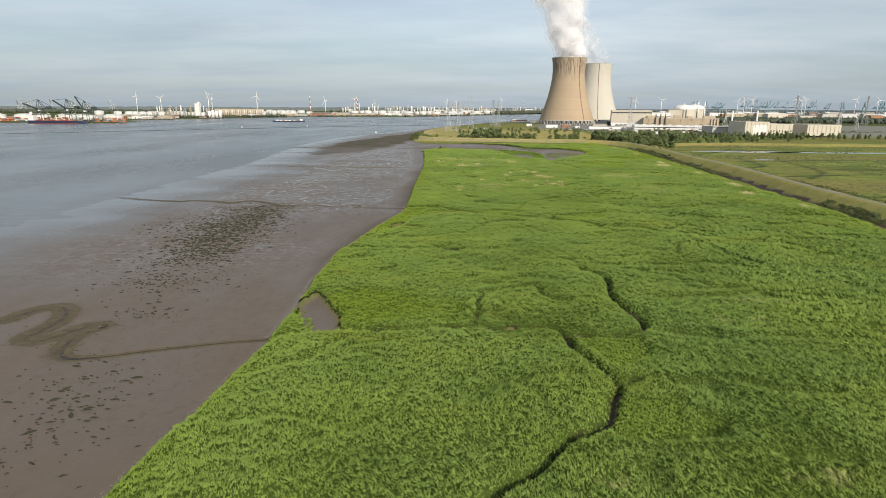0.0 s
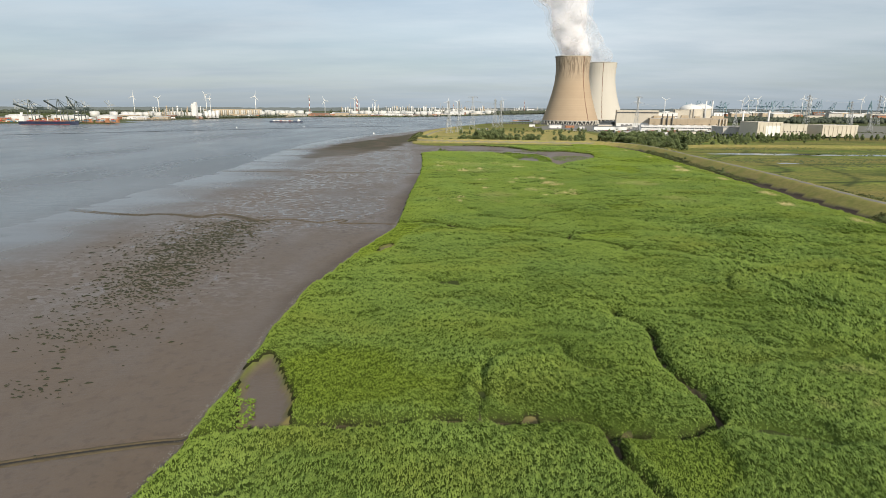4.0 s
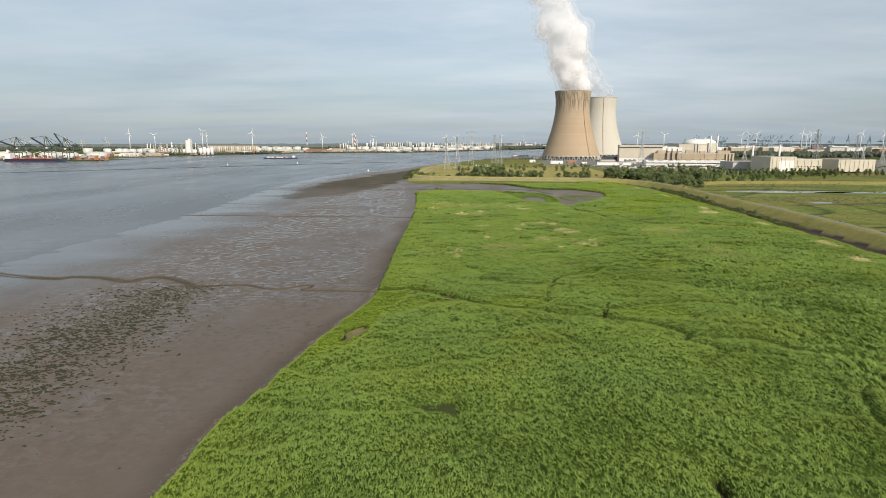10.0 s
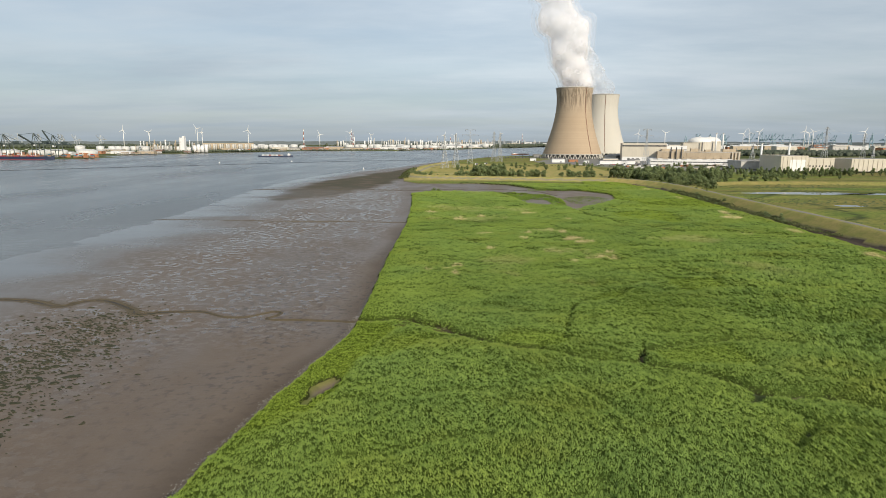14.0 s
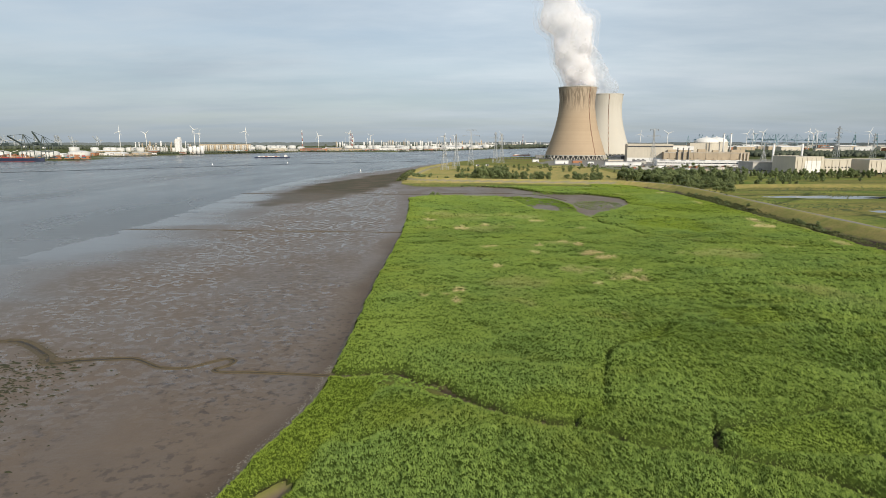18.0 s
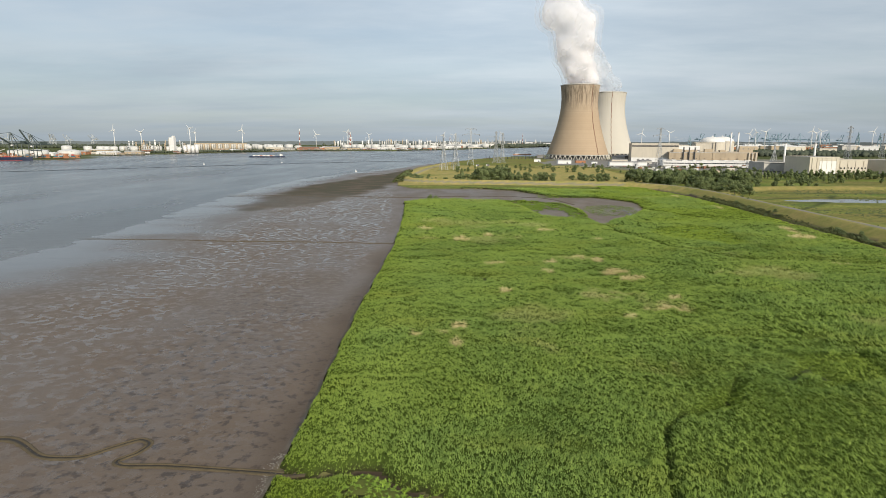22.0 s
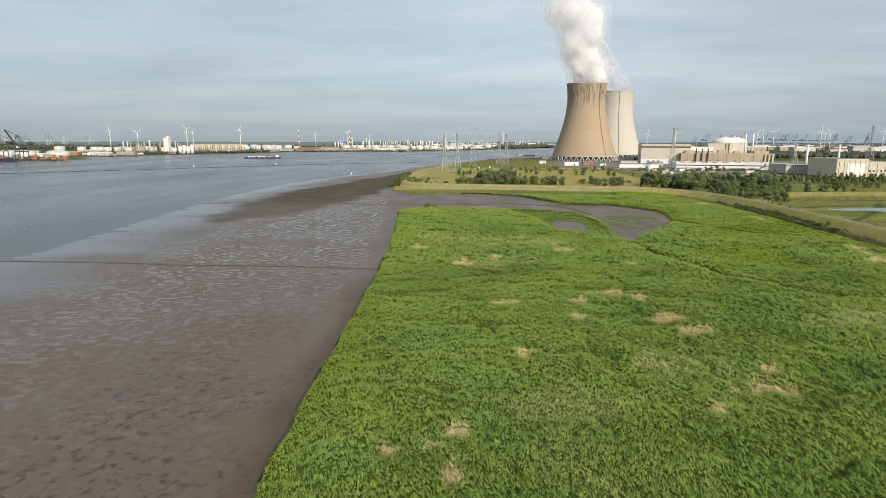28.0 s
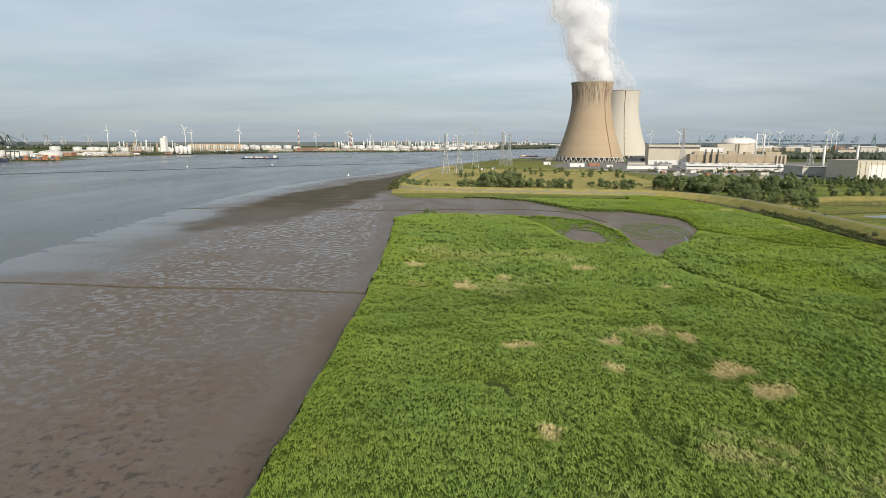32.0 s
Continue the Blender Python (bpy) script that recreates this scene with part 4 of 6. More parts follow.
for (px, py), a, b in POOLS:
    sh = Shape()
    sh.lathe(px, py, [(1, 0.36)], 24, False)
    ring = [(px + (q[0] - px) * a * 1.3, py + (q[1] - py) * b * 1.3, 0.40) for q in sh.v]
    ob = new("polder_pool", bpy.data.meshes.new("polder_pool"))
    ob.data.from_pydata(ring, [], [list(range(24))])
    ob.data.materials.append(M["pool"])
    tagged(ob, "shallow still pool in a wet polder meadow", "pool", kind="structure")

# ---- reeds ----
jx, jy = np.where((GX > -50) & (GX < 200))[0], np.where(GY < 800)[0]
sub = np.ix_(jy, jx)
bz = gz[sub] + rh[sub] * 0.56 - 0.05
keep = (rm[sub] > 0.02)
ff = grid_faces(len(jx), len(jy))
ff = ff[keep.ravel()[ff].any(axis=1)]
# under-layer whose dark colour carries the shade between the blades
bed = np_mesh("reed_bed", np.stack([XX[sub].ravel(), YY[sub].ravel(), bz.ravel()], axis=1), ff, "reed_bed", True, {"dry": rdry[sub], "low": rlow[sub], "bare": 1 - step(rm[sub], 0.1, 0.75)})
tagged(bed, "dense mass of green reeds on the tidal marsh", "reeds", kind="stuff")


def sample(x, y, fields=None):
    """Values of the gridded fields at loose places."""
    i = np.clip(np.searchsorted(GX, x) - 1, 0, len(GX) - 2)
    j = np.clip(np.searchsorted(GY, y) - 1, 0, len(GY) - 2)
    a, b = (x - GX[i]) / (GX[i + 1] - GX[i]), (y - GY[j]) / (GY[j + 1] - GY[j])
    return [(q[j, i] * (1 - a) + q[j, i + 1] * a) * (1 - b) + (q[j + 1, i] * (1 - a) + q[j + 1, i + 1] * a) * b for q in (fields or (rh, rm, rdry, rlow, gz))]


def reed_blades(name, x0, x1, y0, y1, per_m2, size, blades, seed):
    """Loose reed tops: bent blades in leaning tufts."""
    rs = np.random.RandomState(seed)
    n = int((x1 - x0) * (y1 - y0) * per_m2)
    x, y = rs.uniform(x0, x1, n), rs.uniform(y0, y1, n)
    h, m, dry, low, g = sample(x, y)
    ok = (m > 0.25) & (rs.rand(n) < np.clip(0.5 + h, 0, 1))
    x, y, h, dry, low, g = x[ok], y[ok], h[ok], dry[ok], low[ok], g[ok]
    n = len(x)
    lean = (fbm(x, y, 26, 151, 3) - 0.5) * 3.2 + 1.9
    lx, ly = np.cos(lean), np.sin(lean)
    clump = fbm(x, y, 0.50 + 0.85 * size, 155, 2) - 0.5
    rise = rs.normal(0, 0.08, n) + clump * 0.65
    # random plant tone, plus painted shading: low clumps darker, high ones lighter
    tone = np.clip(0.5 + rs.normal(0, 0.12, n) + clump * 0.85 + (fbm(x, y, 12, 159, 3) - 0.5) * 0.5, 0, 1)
    v = np.zeros((n, blades, 3, 3))
    for b in range(blades):
        az = lean + math.pi / 2 + rs.normal(0, 0.8, n)
        s = size * rs.uniform(0.65, 1.4, n) * (1 - 0.3 * low)
        px, py = x + rs.normal(0, 0.3 * size, n), y + rs.normal(0, 0.3 * size, n)
        pz = g + h * (0.74 + rise) - 0.3 * s
        wx, wy = np.cos(az) * 0.17 * s, np.sin(az) * 0.17 * s
        v[:, b, 0] = np.stack([px - wx, py - wy, pz], 1)
        v[:, b, 1] = np.stack([px + wx, py + wy, pz], 1)
        v[:, b, 2] = np.stack([px + (lx * 0.6 + rs.normal(0, 0.42, n)) * s, py + (ly * 0.6 + rs.normal(0, 0.42, n)) * s, pz + s * rs.uniform(0.45, 1.05, n)], 1)
    v = v.reshape(-1, 3)
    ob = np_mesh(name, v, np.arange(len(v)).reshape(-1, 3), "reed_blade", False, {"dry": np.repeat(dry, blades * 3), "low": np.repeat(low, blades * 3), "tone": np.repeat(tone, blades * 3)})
    return tagged(ob, "green reed leaves leaning in the wind on the marsh", "reeds", kind="stuff")


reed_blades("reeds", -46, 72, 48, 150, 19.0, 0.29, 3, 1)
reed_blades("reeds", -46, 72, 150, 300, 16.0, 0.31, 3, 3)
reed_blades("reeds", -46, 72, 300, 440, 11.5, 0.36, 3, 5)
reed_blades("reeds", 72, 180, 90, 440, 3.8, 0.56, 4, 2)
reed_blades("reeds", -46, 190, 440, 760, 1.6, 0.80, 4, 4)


def leaf_tufts(name, zone, n, size, seed, fuzz=8.0):
    """Broad-leaved marsh plants standing singly on the mud: rosettes of leaves."""
    rs = np.random.RandomState(seed)
    lo, hi = np.min(zone, axis=0), np.max(zone, axis=0)
    x, y = rs.uniform(lo[0], hi[0], n), rs.uniform(lo[1], hi[1], n)
    ok = (signed(x, y, zone) + (fbm(x, y, 10, 201, 3) - 0.5) * fuzz < 0) & (fbm(x, y, 4, 203, 2) > 0.36) & (signed(x, y, BARE) + (fbm(x, y, 6, 205, 2) - 0.5) * 5 > 0)
    x, y = x[ok], y[ok]
    n, g = len(x), sample(x, y, (gz,))[0]
    v = np.zeros((n, 9, 3, 3))
    k = size * rs.uniform(0.5, 1.3, n)
    for b in range(9):
        a = rs.uniform(0, 2 * math.pi, n)
        s = k * rs.uniform(0.6, 1.2, n)
        ox, oy, up = np.cos(a), np.sin(a), rs.uniform(0.2, 0.9, n)
        v[:, b, 0] = np.stack([x - oy * 0.3 * s, y + ox * 0.3 * s, g + 0.1 * s], 1)
        v[:, b, 1] = np.stack([x + oy * 0.3 * s, y - ox * 0.3 * s, g + 0.1 * s], 1)
        v[:, b, 2] = np.stack([x + ox * s, y + oy * s, g + up * s], 1)
    v = v.reshape(-1, 3)
    return tagged(np_mesh(name, v, np.arange(len(v)).reshape(-1, 3), "tuft_leaf"), "bright green leafy tufts scattered on wet mud", "marsh plants", kind="stuff")


leaf_tufts("marsh_plants", LEAFY, 7600, 0.8, 61)
leaf_tufts("marsh_plants", BRIGHT, 3600, 1.0, 62)
leaf_tufts("marsh_plants", [(78, 560), (86, 585), (104, 590), (118, 575), (108, 545), (96, 530), (84, 530)], 2200, 0.45, 63)
leaf_tufts("marsh_plants", [(60, 640), (66, 668), (80, 662), (104, 650), (100, 636)], 1400, 0.6, 64)
leaf_tufts("marsh_plants", [(-36.5, 104), (-35.5, 122), (-32.5, 118), (-30, 110), (-30, 104)], 420, 0.45, 65, 2.0)
leaf_tufts("marsh_plants", HOLLOW, 700, 0.4, 66, 2.0)


# ---- cooling towers ----
def tower_radius(u, base=69.0, throat=40.3, top=43.0):
    """Hyperboloid: u runs from foot to rim."""
    ut = 0.80
    if u < ut:
        c = ut / math.sqrt((base / throat) ** 2 - 1)
        return throat * math.sqrt(1 + ((u - ut) / c) ** 2)
    return throat + (top - throat) * ((u - ut) / (1 - ut)) ** 1.6


def cooling_tower(x, y, z0, height, material, label, ladder_at):
    t = thing("cooling_tower", x, y, z0, label, "cooling tower", "cooling towers of the power station")
    lift = 10.5
    outer = [(tower_radius(i / 48), lift + (height - lift) * i / 48) for i in range(49)]
    inner = [(r - 0.9, z) for r, z in reversed(outer)]
    part("shell", Shape().lathe(0, 0, outer + inner + outer[:1], 96, False), material, t, "", True)
    part("rim", Shape().lathe(0, 0, [(43.5, height - 1.6), (43.9, height), (42.2, height + 0.5), (42.0, height - 1.6)], 96, False), "concrete", t, "dark weathered concrete rim", True)
    part("ring_beam", Shape().lathe(0, 0, [(69.6, lift - 1.2), (69.8, lift + 0.8), (68.2, lift + 0.8), (68.2, lift - 1.2), (69.6, lift - 1.2)], 96, False), "concrete", t)
    part("basin_wall", Shape().lathe(0, 0, [(75, -1.0), (75, 0.9), (74.2, 0.9), (74.2, -1.0)], 72, False), "concrete", t)
    part("fill_pack", Shape().lathe(0, 0, [(63, -1.0), (63, 10.0), (0.5, 10.2)], 64, False), "dark", t, "dark packing inside the air inlet")
    n = 38
    one = Shape().bar((0.6, -4.6, 0.2), (-1.0, -0.3, lift - 0.6), 0.85, 0.75, 6).bar((0.6, 4.6, 0.2), (-1.0, 0.3, lift - 0.6), 0.85, 0.75, 6).data("v_column", "pale_concrete")
    for i in range(n):
        a = 2 * math.pi * i / n
        ob = part("v_column", one, "concrete", t)
        ob.matrix_local = pose(70.6 * math.cos(a), 70.6 * math.sin(a), 0, 0, 0, math.degrees(a))
    lad, rs = Shape(), random.Random(5)
    pts = []
    for i in range(49):
        r, z = outer[i]
        a = radians(ladder_at) + (0.008 if i % 4 < 2 else -0.008)
        pts.append(((r + 0.45) * math.cos(a), (r + 0.45) * math.sin(a), z))
    for p, q in zip(pts, pts[1:]):
        lad.bar(p, q, 0.55, 0.55, 4)
    part("ladder", lad, "brick", t, "rusty brown caged ladder with rest platforms")
    return t


cooling_tower(267, 1530, 2.0, 163.0, "tower_tan", "tall brown-stained concrete cooling tower with steam", -61)
cooling_tower(374, 1702, 2.0, 160.0, "tower_pale", "tall pale concrete cooling tower behind its twin", -93)


def steam_plume(name, x, y, z, label, material, rise, path, puffs, size, seed):
    """A billowing column of overlapping puffs along a leaning path of (share of the rise, drift, radius)."""
    rs = np.random.RandomState(seed)
    bm = bmesh.new()
    bmesh.ops.create_icosphere(bm, subdivisions=4, radius=1.0)
    base = np.array([v.co[:] for v in bm.verts])
    tri = np.array([[v.index for v in f.verts] for f in bm.faces])
    bm.free()
    us, xs, rads = zip(*path)
    V, Fa = [], []
    for i in range(puffs):
        u = (i + 0.5) / puffs
        rad = float(np.interp(u, us, rads))
        a, d = rs.uniform(0, 2 * math.pi), rad * math.sqrt(rs.uniform(0.02, 1.0)) * 0.55
        r = rad * rs.uniform(0.75, 1.2) * size
        c = np.array([float(np.interp(u, us, xs)) + math.cos(a) * d, math.sin(a) * d, rise * u])
        ph = rs.uniform(0, 100)
        bump = sum(w * np.sin(base[:, 0] * f + ph) * np.sin(base[:, 1] * f + ph * 1.7) * np.sin(base[:, 2] * f + ph * 0.6) for f, w in ((2.6, 0.20), (5.3, 0.10), (10.0, 0.04)))
        V.append(base * (r * (1 + bump))[:, None] + c)
        Fa.append(tri + i * len(base))
    ob = np_mesh(name, np.concatenate(V), np.concatenate(Fa), material, True)
    ob.location = (x, y, z)
    fuse, ease = ob.modifiers.new("fuse", "REMESH"), ob.modifiers.new("ease", "SMOOTH")
    fuse.mode, fuse.voxel_size, fuse.use_smooth_shade = "VOXEL", 3.4, True
    ease.factor, ease.iterations = 0.5, 45
    return tagged(ob, label, "steam", kind="stuff")


MAIN_PLUME = ((0.0, 0, 44), (0.12, -3, 44), (0.3, -12, 50), (0.5, -25, 57), (0.7, -44, 54), (0.85, -60, 46), (1.0, -74, 38))
SIDE_PLUME = ((0.0, 0, 36), (0.4, -22, 34), (0.75, -46, 32), (1.0, -66, 26))
for nm, mt, size, lb in (("steam_plume", "steam_core", 0.50, "thick white steam billowing from the cooling tower"), ("steam_veil", "steam_veil", 0.60, "thin white vapour round the steam column"),
                         ("steam_haze", "steam_thin", 0.76, "faint white haze round the steam column")):
    steam_plume(nm, 267, 1530, 166, lb, mt, 235, MAIN_PLUME, 44, size, 7)
steam_plume("steam_haze", 374, 1702, 160, "thin white steam rising from the pale tower", "steam_veil", 125, SIDE_PLUME, 16, 0.6, 11)


# ---- power station ----
def block(name, x0, x1, y0, y1, z0, z1, material, label, category, group="", band=None, roof="roof", windows=None, ribs=0, turn=-12.0, pivot=None):
    """A flat-roofed industrial building with parapet, cladding bands, ribs and window rows."""
    cx, cy = (x0 + x1) / 2, (y0 + y1) / 2
    if pivot:
        c, s = math.cos(radians(turn)), math.sin(radians(turn))
        cx, cy = pivot[0] + (cx - pivot[0]) * c - (cy - pivot[1]) * s, pivot[1] + (cx - pivot[0]) * s + (cy - pivot[1]) * c
    t = thing(name, cx, cy, z0, label, category, group, turn=turn)
    w, d, h = x1 - x0, y1 - y0, z1 - z0
    part("wall", Shape().box(0, 0, 0, w, d, h), material, t)
    part("roof", Shape().box(0, 0, h, w - 0.8, d - 0.8, 0.35), roof, t)
    par = Shape()
    for sx, sy, lx, ly in ((0, -d / 2, w + 0.5, 0.4), (0, d / 2, w + 0.5, 0.4), (-w / 2, 0, 0.4, d - 0.4), (w / 2, 0, 0.4, d - 0.4)):
        par.box(sx, sy, h - 0.9, lx, ly, 1.8)
    part("parapet", par, material, t)
    if band:
        for lo, hi, mat in band:
            part("cladding_band", Shape().box(0, -d / 2 - 0.15, lo, w - 0.6, 0.4, hi - lo), mat, t)
    for i in range(ribs):
        part("pilaster", Shape().box(-w / 2 + w * (i + 0.5) / ribs, -d / 2 - 0.3, 0, 0.5, 0.6, h - 1.2), material, t)
    if windows:
        z, ww, hh, n, mat = windows
        win = Shape().box(0, 0, 0, ww, 0.3, hh).data("window", mat)
        for i in range(n):
            o = part("window", win, mat, t)
            o.location = (-w / 2 + w * (i + 0.5) / n, -d / 2 - 0.2, z)
    return t


G = 2.85
PLANT = (440, 1330)
hall = block("turbine_hall", 335, 422, 1330, 1400, G, 38, "cream", "large cream-clad turbine hall with dark louvre band", "hall", pivot=PLANT, band=[(29.6, 32.2, "dark"), (0.2, 8.5, "white")])
for i in range(3):
    part("roller_door", Shape().box(-30 + i * 9, -35.5, 0, 5, 0.4, 6), "roof", hall)
block("annex_building", 422, 463, 1345, 1400, G, 33, "white", "white annex with stacked roof plant beside the hall", "building", pivot=PLANT, band=[(22, 24, "roof")])
block("service_building", 464, 497, 1400, 1440, G, 39.5, "cream", "plain cream concrete service block", "building", pivot=PLANT)
aux = block("auxiliary_building", 403, 557, 1310, 1372, G, 22.5, "tan", "long brown concrete building below the reactor domes", "building", pivot=PLANT, roof="concrete", windows=(7, 1.6, 1.4, 11, "glass"), ribs=7,
            band=[(18.6, 19.6, "concrete")])
for x in (-52, -42, -32):
    part("exhaust_pipe", Shape().bar((x, -33, 2), (x, -33, 29), 1.1, 1.1, 10), "dark", aux)
for x, w, h in ((-60, 16, 5), (-36, 22, 4), (-5, 14, 6), (20, 10, 4), (60, 24, 5)):
    part("roof_unit", Shape().box(x, -10, 20.0, w, 14, h), "tan", aux)
for x in (62, 68, 74):
    part("buttress", Shape().box(x, -32.5, 0, 1.6, 3, 19), "cream", aux)


def reactor(x, y, r, wall, top, label):
    t = thing("reactor_building", x, y, G, label, "reactor building", "domed reactor buildings")
    part("cylinder", Shape().lathe(0, 0, [(r, 0), (r, wall - 1.5), (r + 0.7, wall - 1.5), (r + 0.7, wall), (r - 1, wall)], 64), "cream", t, "cream concrete cylinder wall")
    part("dome", Shape().lathe(0, 0, [((r - 1) * math.cos(a), wall + (top - wall) * math.sin(a)) for a in [i * math.pi / 2 / 14 for i in range(14)]] + [(0.3, top)], 64), "dome", t, "white dome", True)
    part("pipe", Shape().bar((-3, -r - 0.8, 0), (-3, -r - 0.8, wall), 0.9, 0.9, 8), "roof", t)
    part("vent", Shape().lathe(0, 0, [(1.4, top - 0.5), (1.4, top + 2), (0.2, top + 2.4)], 12), "white", t)
    return t


reactor(526, 1430, 25.5, 38.5, 49.5, "cream cylindrical reactor building with white dome")
reactor(590, 1530, 25.5, 39.5, 50.5, "cream cylindrical reactor building with white dome")


def chimney(x, y, z, height, r, material, label, bands=None):
    t = thing("chimney", x, y, z, label, "chimney", "chimneys")
    if bands:
        n = 7
        for i in range(n):
            ra, rb = r * (1 - 0.35 * i / n), r * (1 - 0.35 * (i + 1) / n)
            part("band", Shape().lathe(0, 0, [(ra, height * i / n), (rb, height * (i + 1) / n)], 16), ("white", bands)[i % 2], t, "", True)
    else:
        part("shaft", Shape().lathe(0, 0, [(r, 0), (r * 0.8, height), (r * 0.6, height)], 16), material, t, "", True)
    part("rim", Shape().lathe(0, 0, [(r * 0.95, height - 1), (r * 0.95, height + 0.4), (r * 0.6, height + 0.4)], 16), "concrete", t)
    part("plinth", Shape().box(0, 0, -0.5, r * 3, r * 3, 1.5), "concrete", t)
    return t


chimney(529, 1352, 22.6, 37, 1.6, "white", "slim white steel vent stack on the plant roof")
chimney(543, 1352, 22.6, 37, 1.6, "white", "slim white steel vent stack on the plant roof")
chimney(476, 1060, G, 38, 1.7, "white", "slim white steel stack beside the low halls")
chimney(519, 1060, G, 38.5, 1.7, "white", "slim white steel stack beside the low halls")

low = block("office_building", 340, 480, 1150, 1195, G, 10.8, "white", "long low white office range with window bands", "building", band=[(0.3, 1.2, "concrete")], windows=(4.2, 3.4, 1.5, 34, "glass"))
for i in range(9):
    part("roof_unit", Shape().box(-66 + i * 16, 2 + 5 * math.sin(i * 2.1), 8.2, 5 + 2 * (i % 3), 5, 1.6), "white", low)
block("workshop", 426, 456, 1020, 1060, G, 14, "concrete", "grey concrete workshop with flat roof", "building", band=[(10, 11, "roof")], turn=3.0)
shed = block("machine_hall", 447, 485, 950, 1003, G, 23.5, "cream", "big cream industrial hall with blank front", "hall", ribs=6, turn=3.0)
part("door_panel", Shape().box(5, -26.7, 0, 22, 0.4, 16), "white", shed)
block("machine_hall", 485.5, 527, 958, 1003, G, 20, "cream", "cream industrial hall with a row of small windows", "hall", windows=(6, 1.8, 1.8, 9, "glass"), ribs=4, turn=3.0)
block("warehouse", 544, 598, 950, 1000, G, 19.5, "cream", "low cream clad warehouse with wide roof", "warehouse", ribs=8, turn=3.0)
block("warehouse", 600, 700, 1130, 1180, G, 14, "concrete", "long grey warehouse behind the tree row", "warehouse", ribs=10)
block("gate_building", 560, 590, 1110, 1140, G, 10, "white", "small white gate building with flat roof", "building", windows=(3, 2, 1.5, 6, "glass"))
for x, y, w, d, h, mt, lb in ((188, 1250, 24, 12, 6, "white", "small white field shed"), (222, 1275, 18, 10, 5, "rust", "small brown field shed"), (282, 1180, 62, 10, 5.5, "white", "long white store by the tower"),
                              (330, 1240, 20, 12, 6, "concrete", "grey pump house beside the plant"), (150, 1330, 12, 8, 5, "white", "small white cabin on open ground"), (240, 1240, 10, 6, 4, "white", "small white cabin on open ground"),
                              (365, 1230, 26, 14, 7, "concrete", "grey switch house beside the plant"), (396, 1235, 16, 10, 6, "white", "white switch house beside the plant"), (300, 1300, 30, 12, 6, "cream", "cream shed in the plant yard"),
                              (352, 1450, 30, 20, 9, "dark", "dark pump station between the towers"), (330, 1420, 24, 16, 8, "concrete", "grey pump station by the tower"), (45, 1150, 5, 3, 2.4, "white", "small white cabin on open ground"), (28, 1130, 5, 3, 2.4, "white", "small white cabin on open ground")):
    t = thing("shed", x, y, G if y > 1120 else 2.4, lb, "shed", "sheds round the plant")
    part("wall", Shape().box(0, 0, 0, w, d, h), mt, t)
    part("roof", Shape().gable(0, 0, h, w + 0.8, d + 0.8, h * 0.25), "roof", t)
    part("door", Shape().box(w * 0.2, -d / 2 - 0.1, 0, 2.4, 0.3, 2.4), "dark", t)
for x, y, r in ((300, 948, 13), (338, 966, 11), (353, 970, 8)):
    rs = random.Random(int(x))
    heap = Shape().lathe(0, 0, [(r, 0), (r * 0.75, r * 0.2), (r * 0.4, r * 0.42), (r * 0.1, r * 0.52)], 18)
    heap.v = [(a + rs.uniform(-.5, .5), b + rs.uniform(-.5, .5), c) for a, b, c in heap.v]
    ob = new("sand_heap", heap.data("sand_heap", "tan", True))
    ob.location = (x, y, 0.5)
    tagged(ob, "heap of pale brown sand on the plant yard", "sand heap", "sand heaps")

# cars and vans along the yard
rs = random.Random(21)
for i in range(46):
    x, y = 190 + i * 7.0 + rs.uniform(-2, 2), 1132 + 6 * (i % 2) + rs.uniform(-1, 1)
    mt = rs.choice(["white", "white", "dark", "roof", "navy", "red"])
    c = thing("car", x, y, G, "parked car on the plant yard", "car", "parked cars", turn=rs.choice((0, 90)))
    part("body", Shape().box(0, 0, 0.35, 4.3, 1.8, 0.65), mt, c)
    part("cabin", Shape().gable(-0.2, 0, 1.0, 2.6, 1.7, 0.25).box(-0.2, 0, 1.0, 2.2, 1.6, 0.45), "glass", c)
    for wx in (-1.35, 1.35):
        for wy in (-0.85, 0.85):
            part("wheel", Shape().bar((wx, wy - 0.1, 0.33), (wx, wy + 0.1, 0.33), 0.33, 0.33, 8), "dark", c)

# site cabins and stacked goods on the yard
crs = random.Random(33)
for i in range(58):
    x, y = crs.uniform(262, 560), crs.choice((crs.uniform(1008, 1040), crs.uniform(1070, 1125)))
    w, d, h = crs.uniform(3, 12), crs.uniform(2.5, 6), crs.uniform(2.4, 4.5)
    t = thing("site_cabin", x, y, G - 0.4, "small flat-roofed site cabin on the plant yard", "cabin", "site cabins", turn=crs.choice((0, 4, 90)))
    part("wall", Shape().box(0, 0, 0, w, d, h), crs.choice(["white", "cream", "concrete", "offwhite", "steel", "rust"]), t)
    part("roof", Shape().box(0, 0, h, w + 0.3, d + 0.3, 0.2), crs.choice(["roof", "concrete"]), t)
    part("door", Shape().box(w * 0.2, -d / 2 - 0.06, 0, 1.0, 0.12, 2.1), "dark", t)

# jetty beside the first tower
jet = thing("jetty", 150, 1500, WATER_Z, "dark timber jetty with mooring posts on the river", "jetty")
part("deck", Shape().box(0, 0, 5.2, 190, 6, 0.8), "dark", jet)
part("control_house", Shape().box(30, 0, 6.0, 16, 6, 6).box(30, 0, 12, 19, 8, 1), "roof", jet)
for i in range(24):
    part("post", Shape().bar((-92 + i * 8, -3.4, -3), (-92 + i * 8, -3.4, 9 + (i % 3)), 0.7, 0.7, 8), "dark", jet)


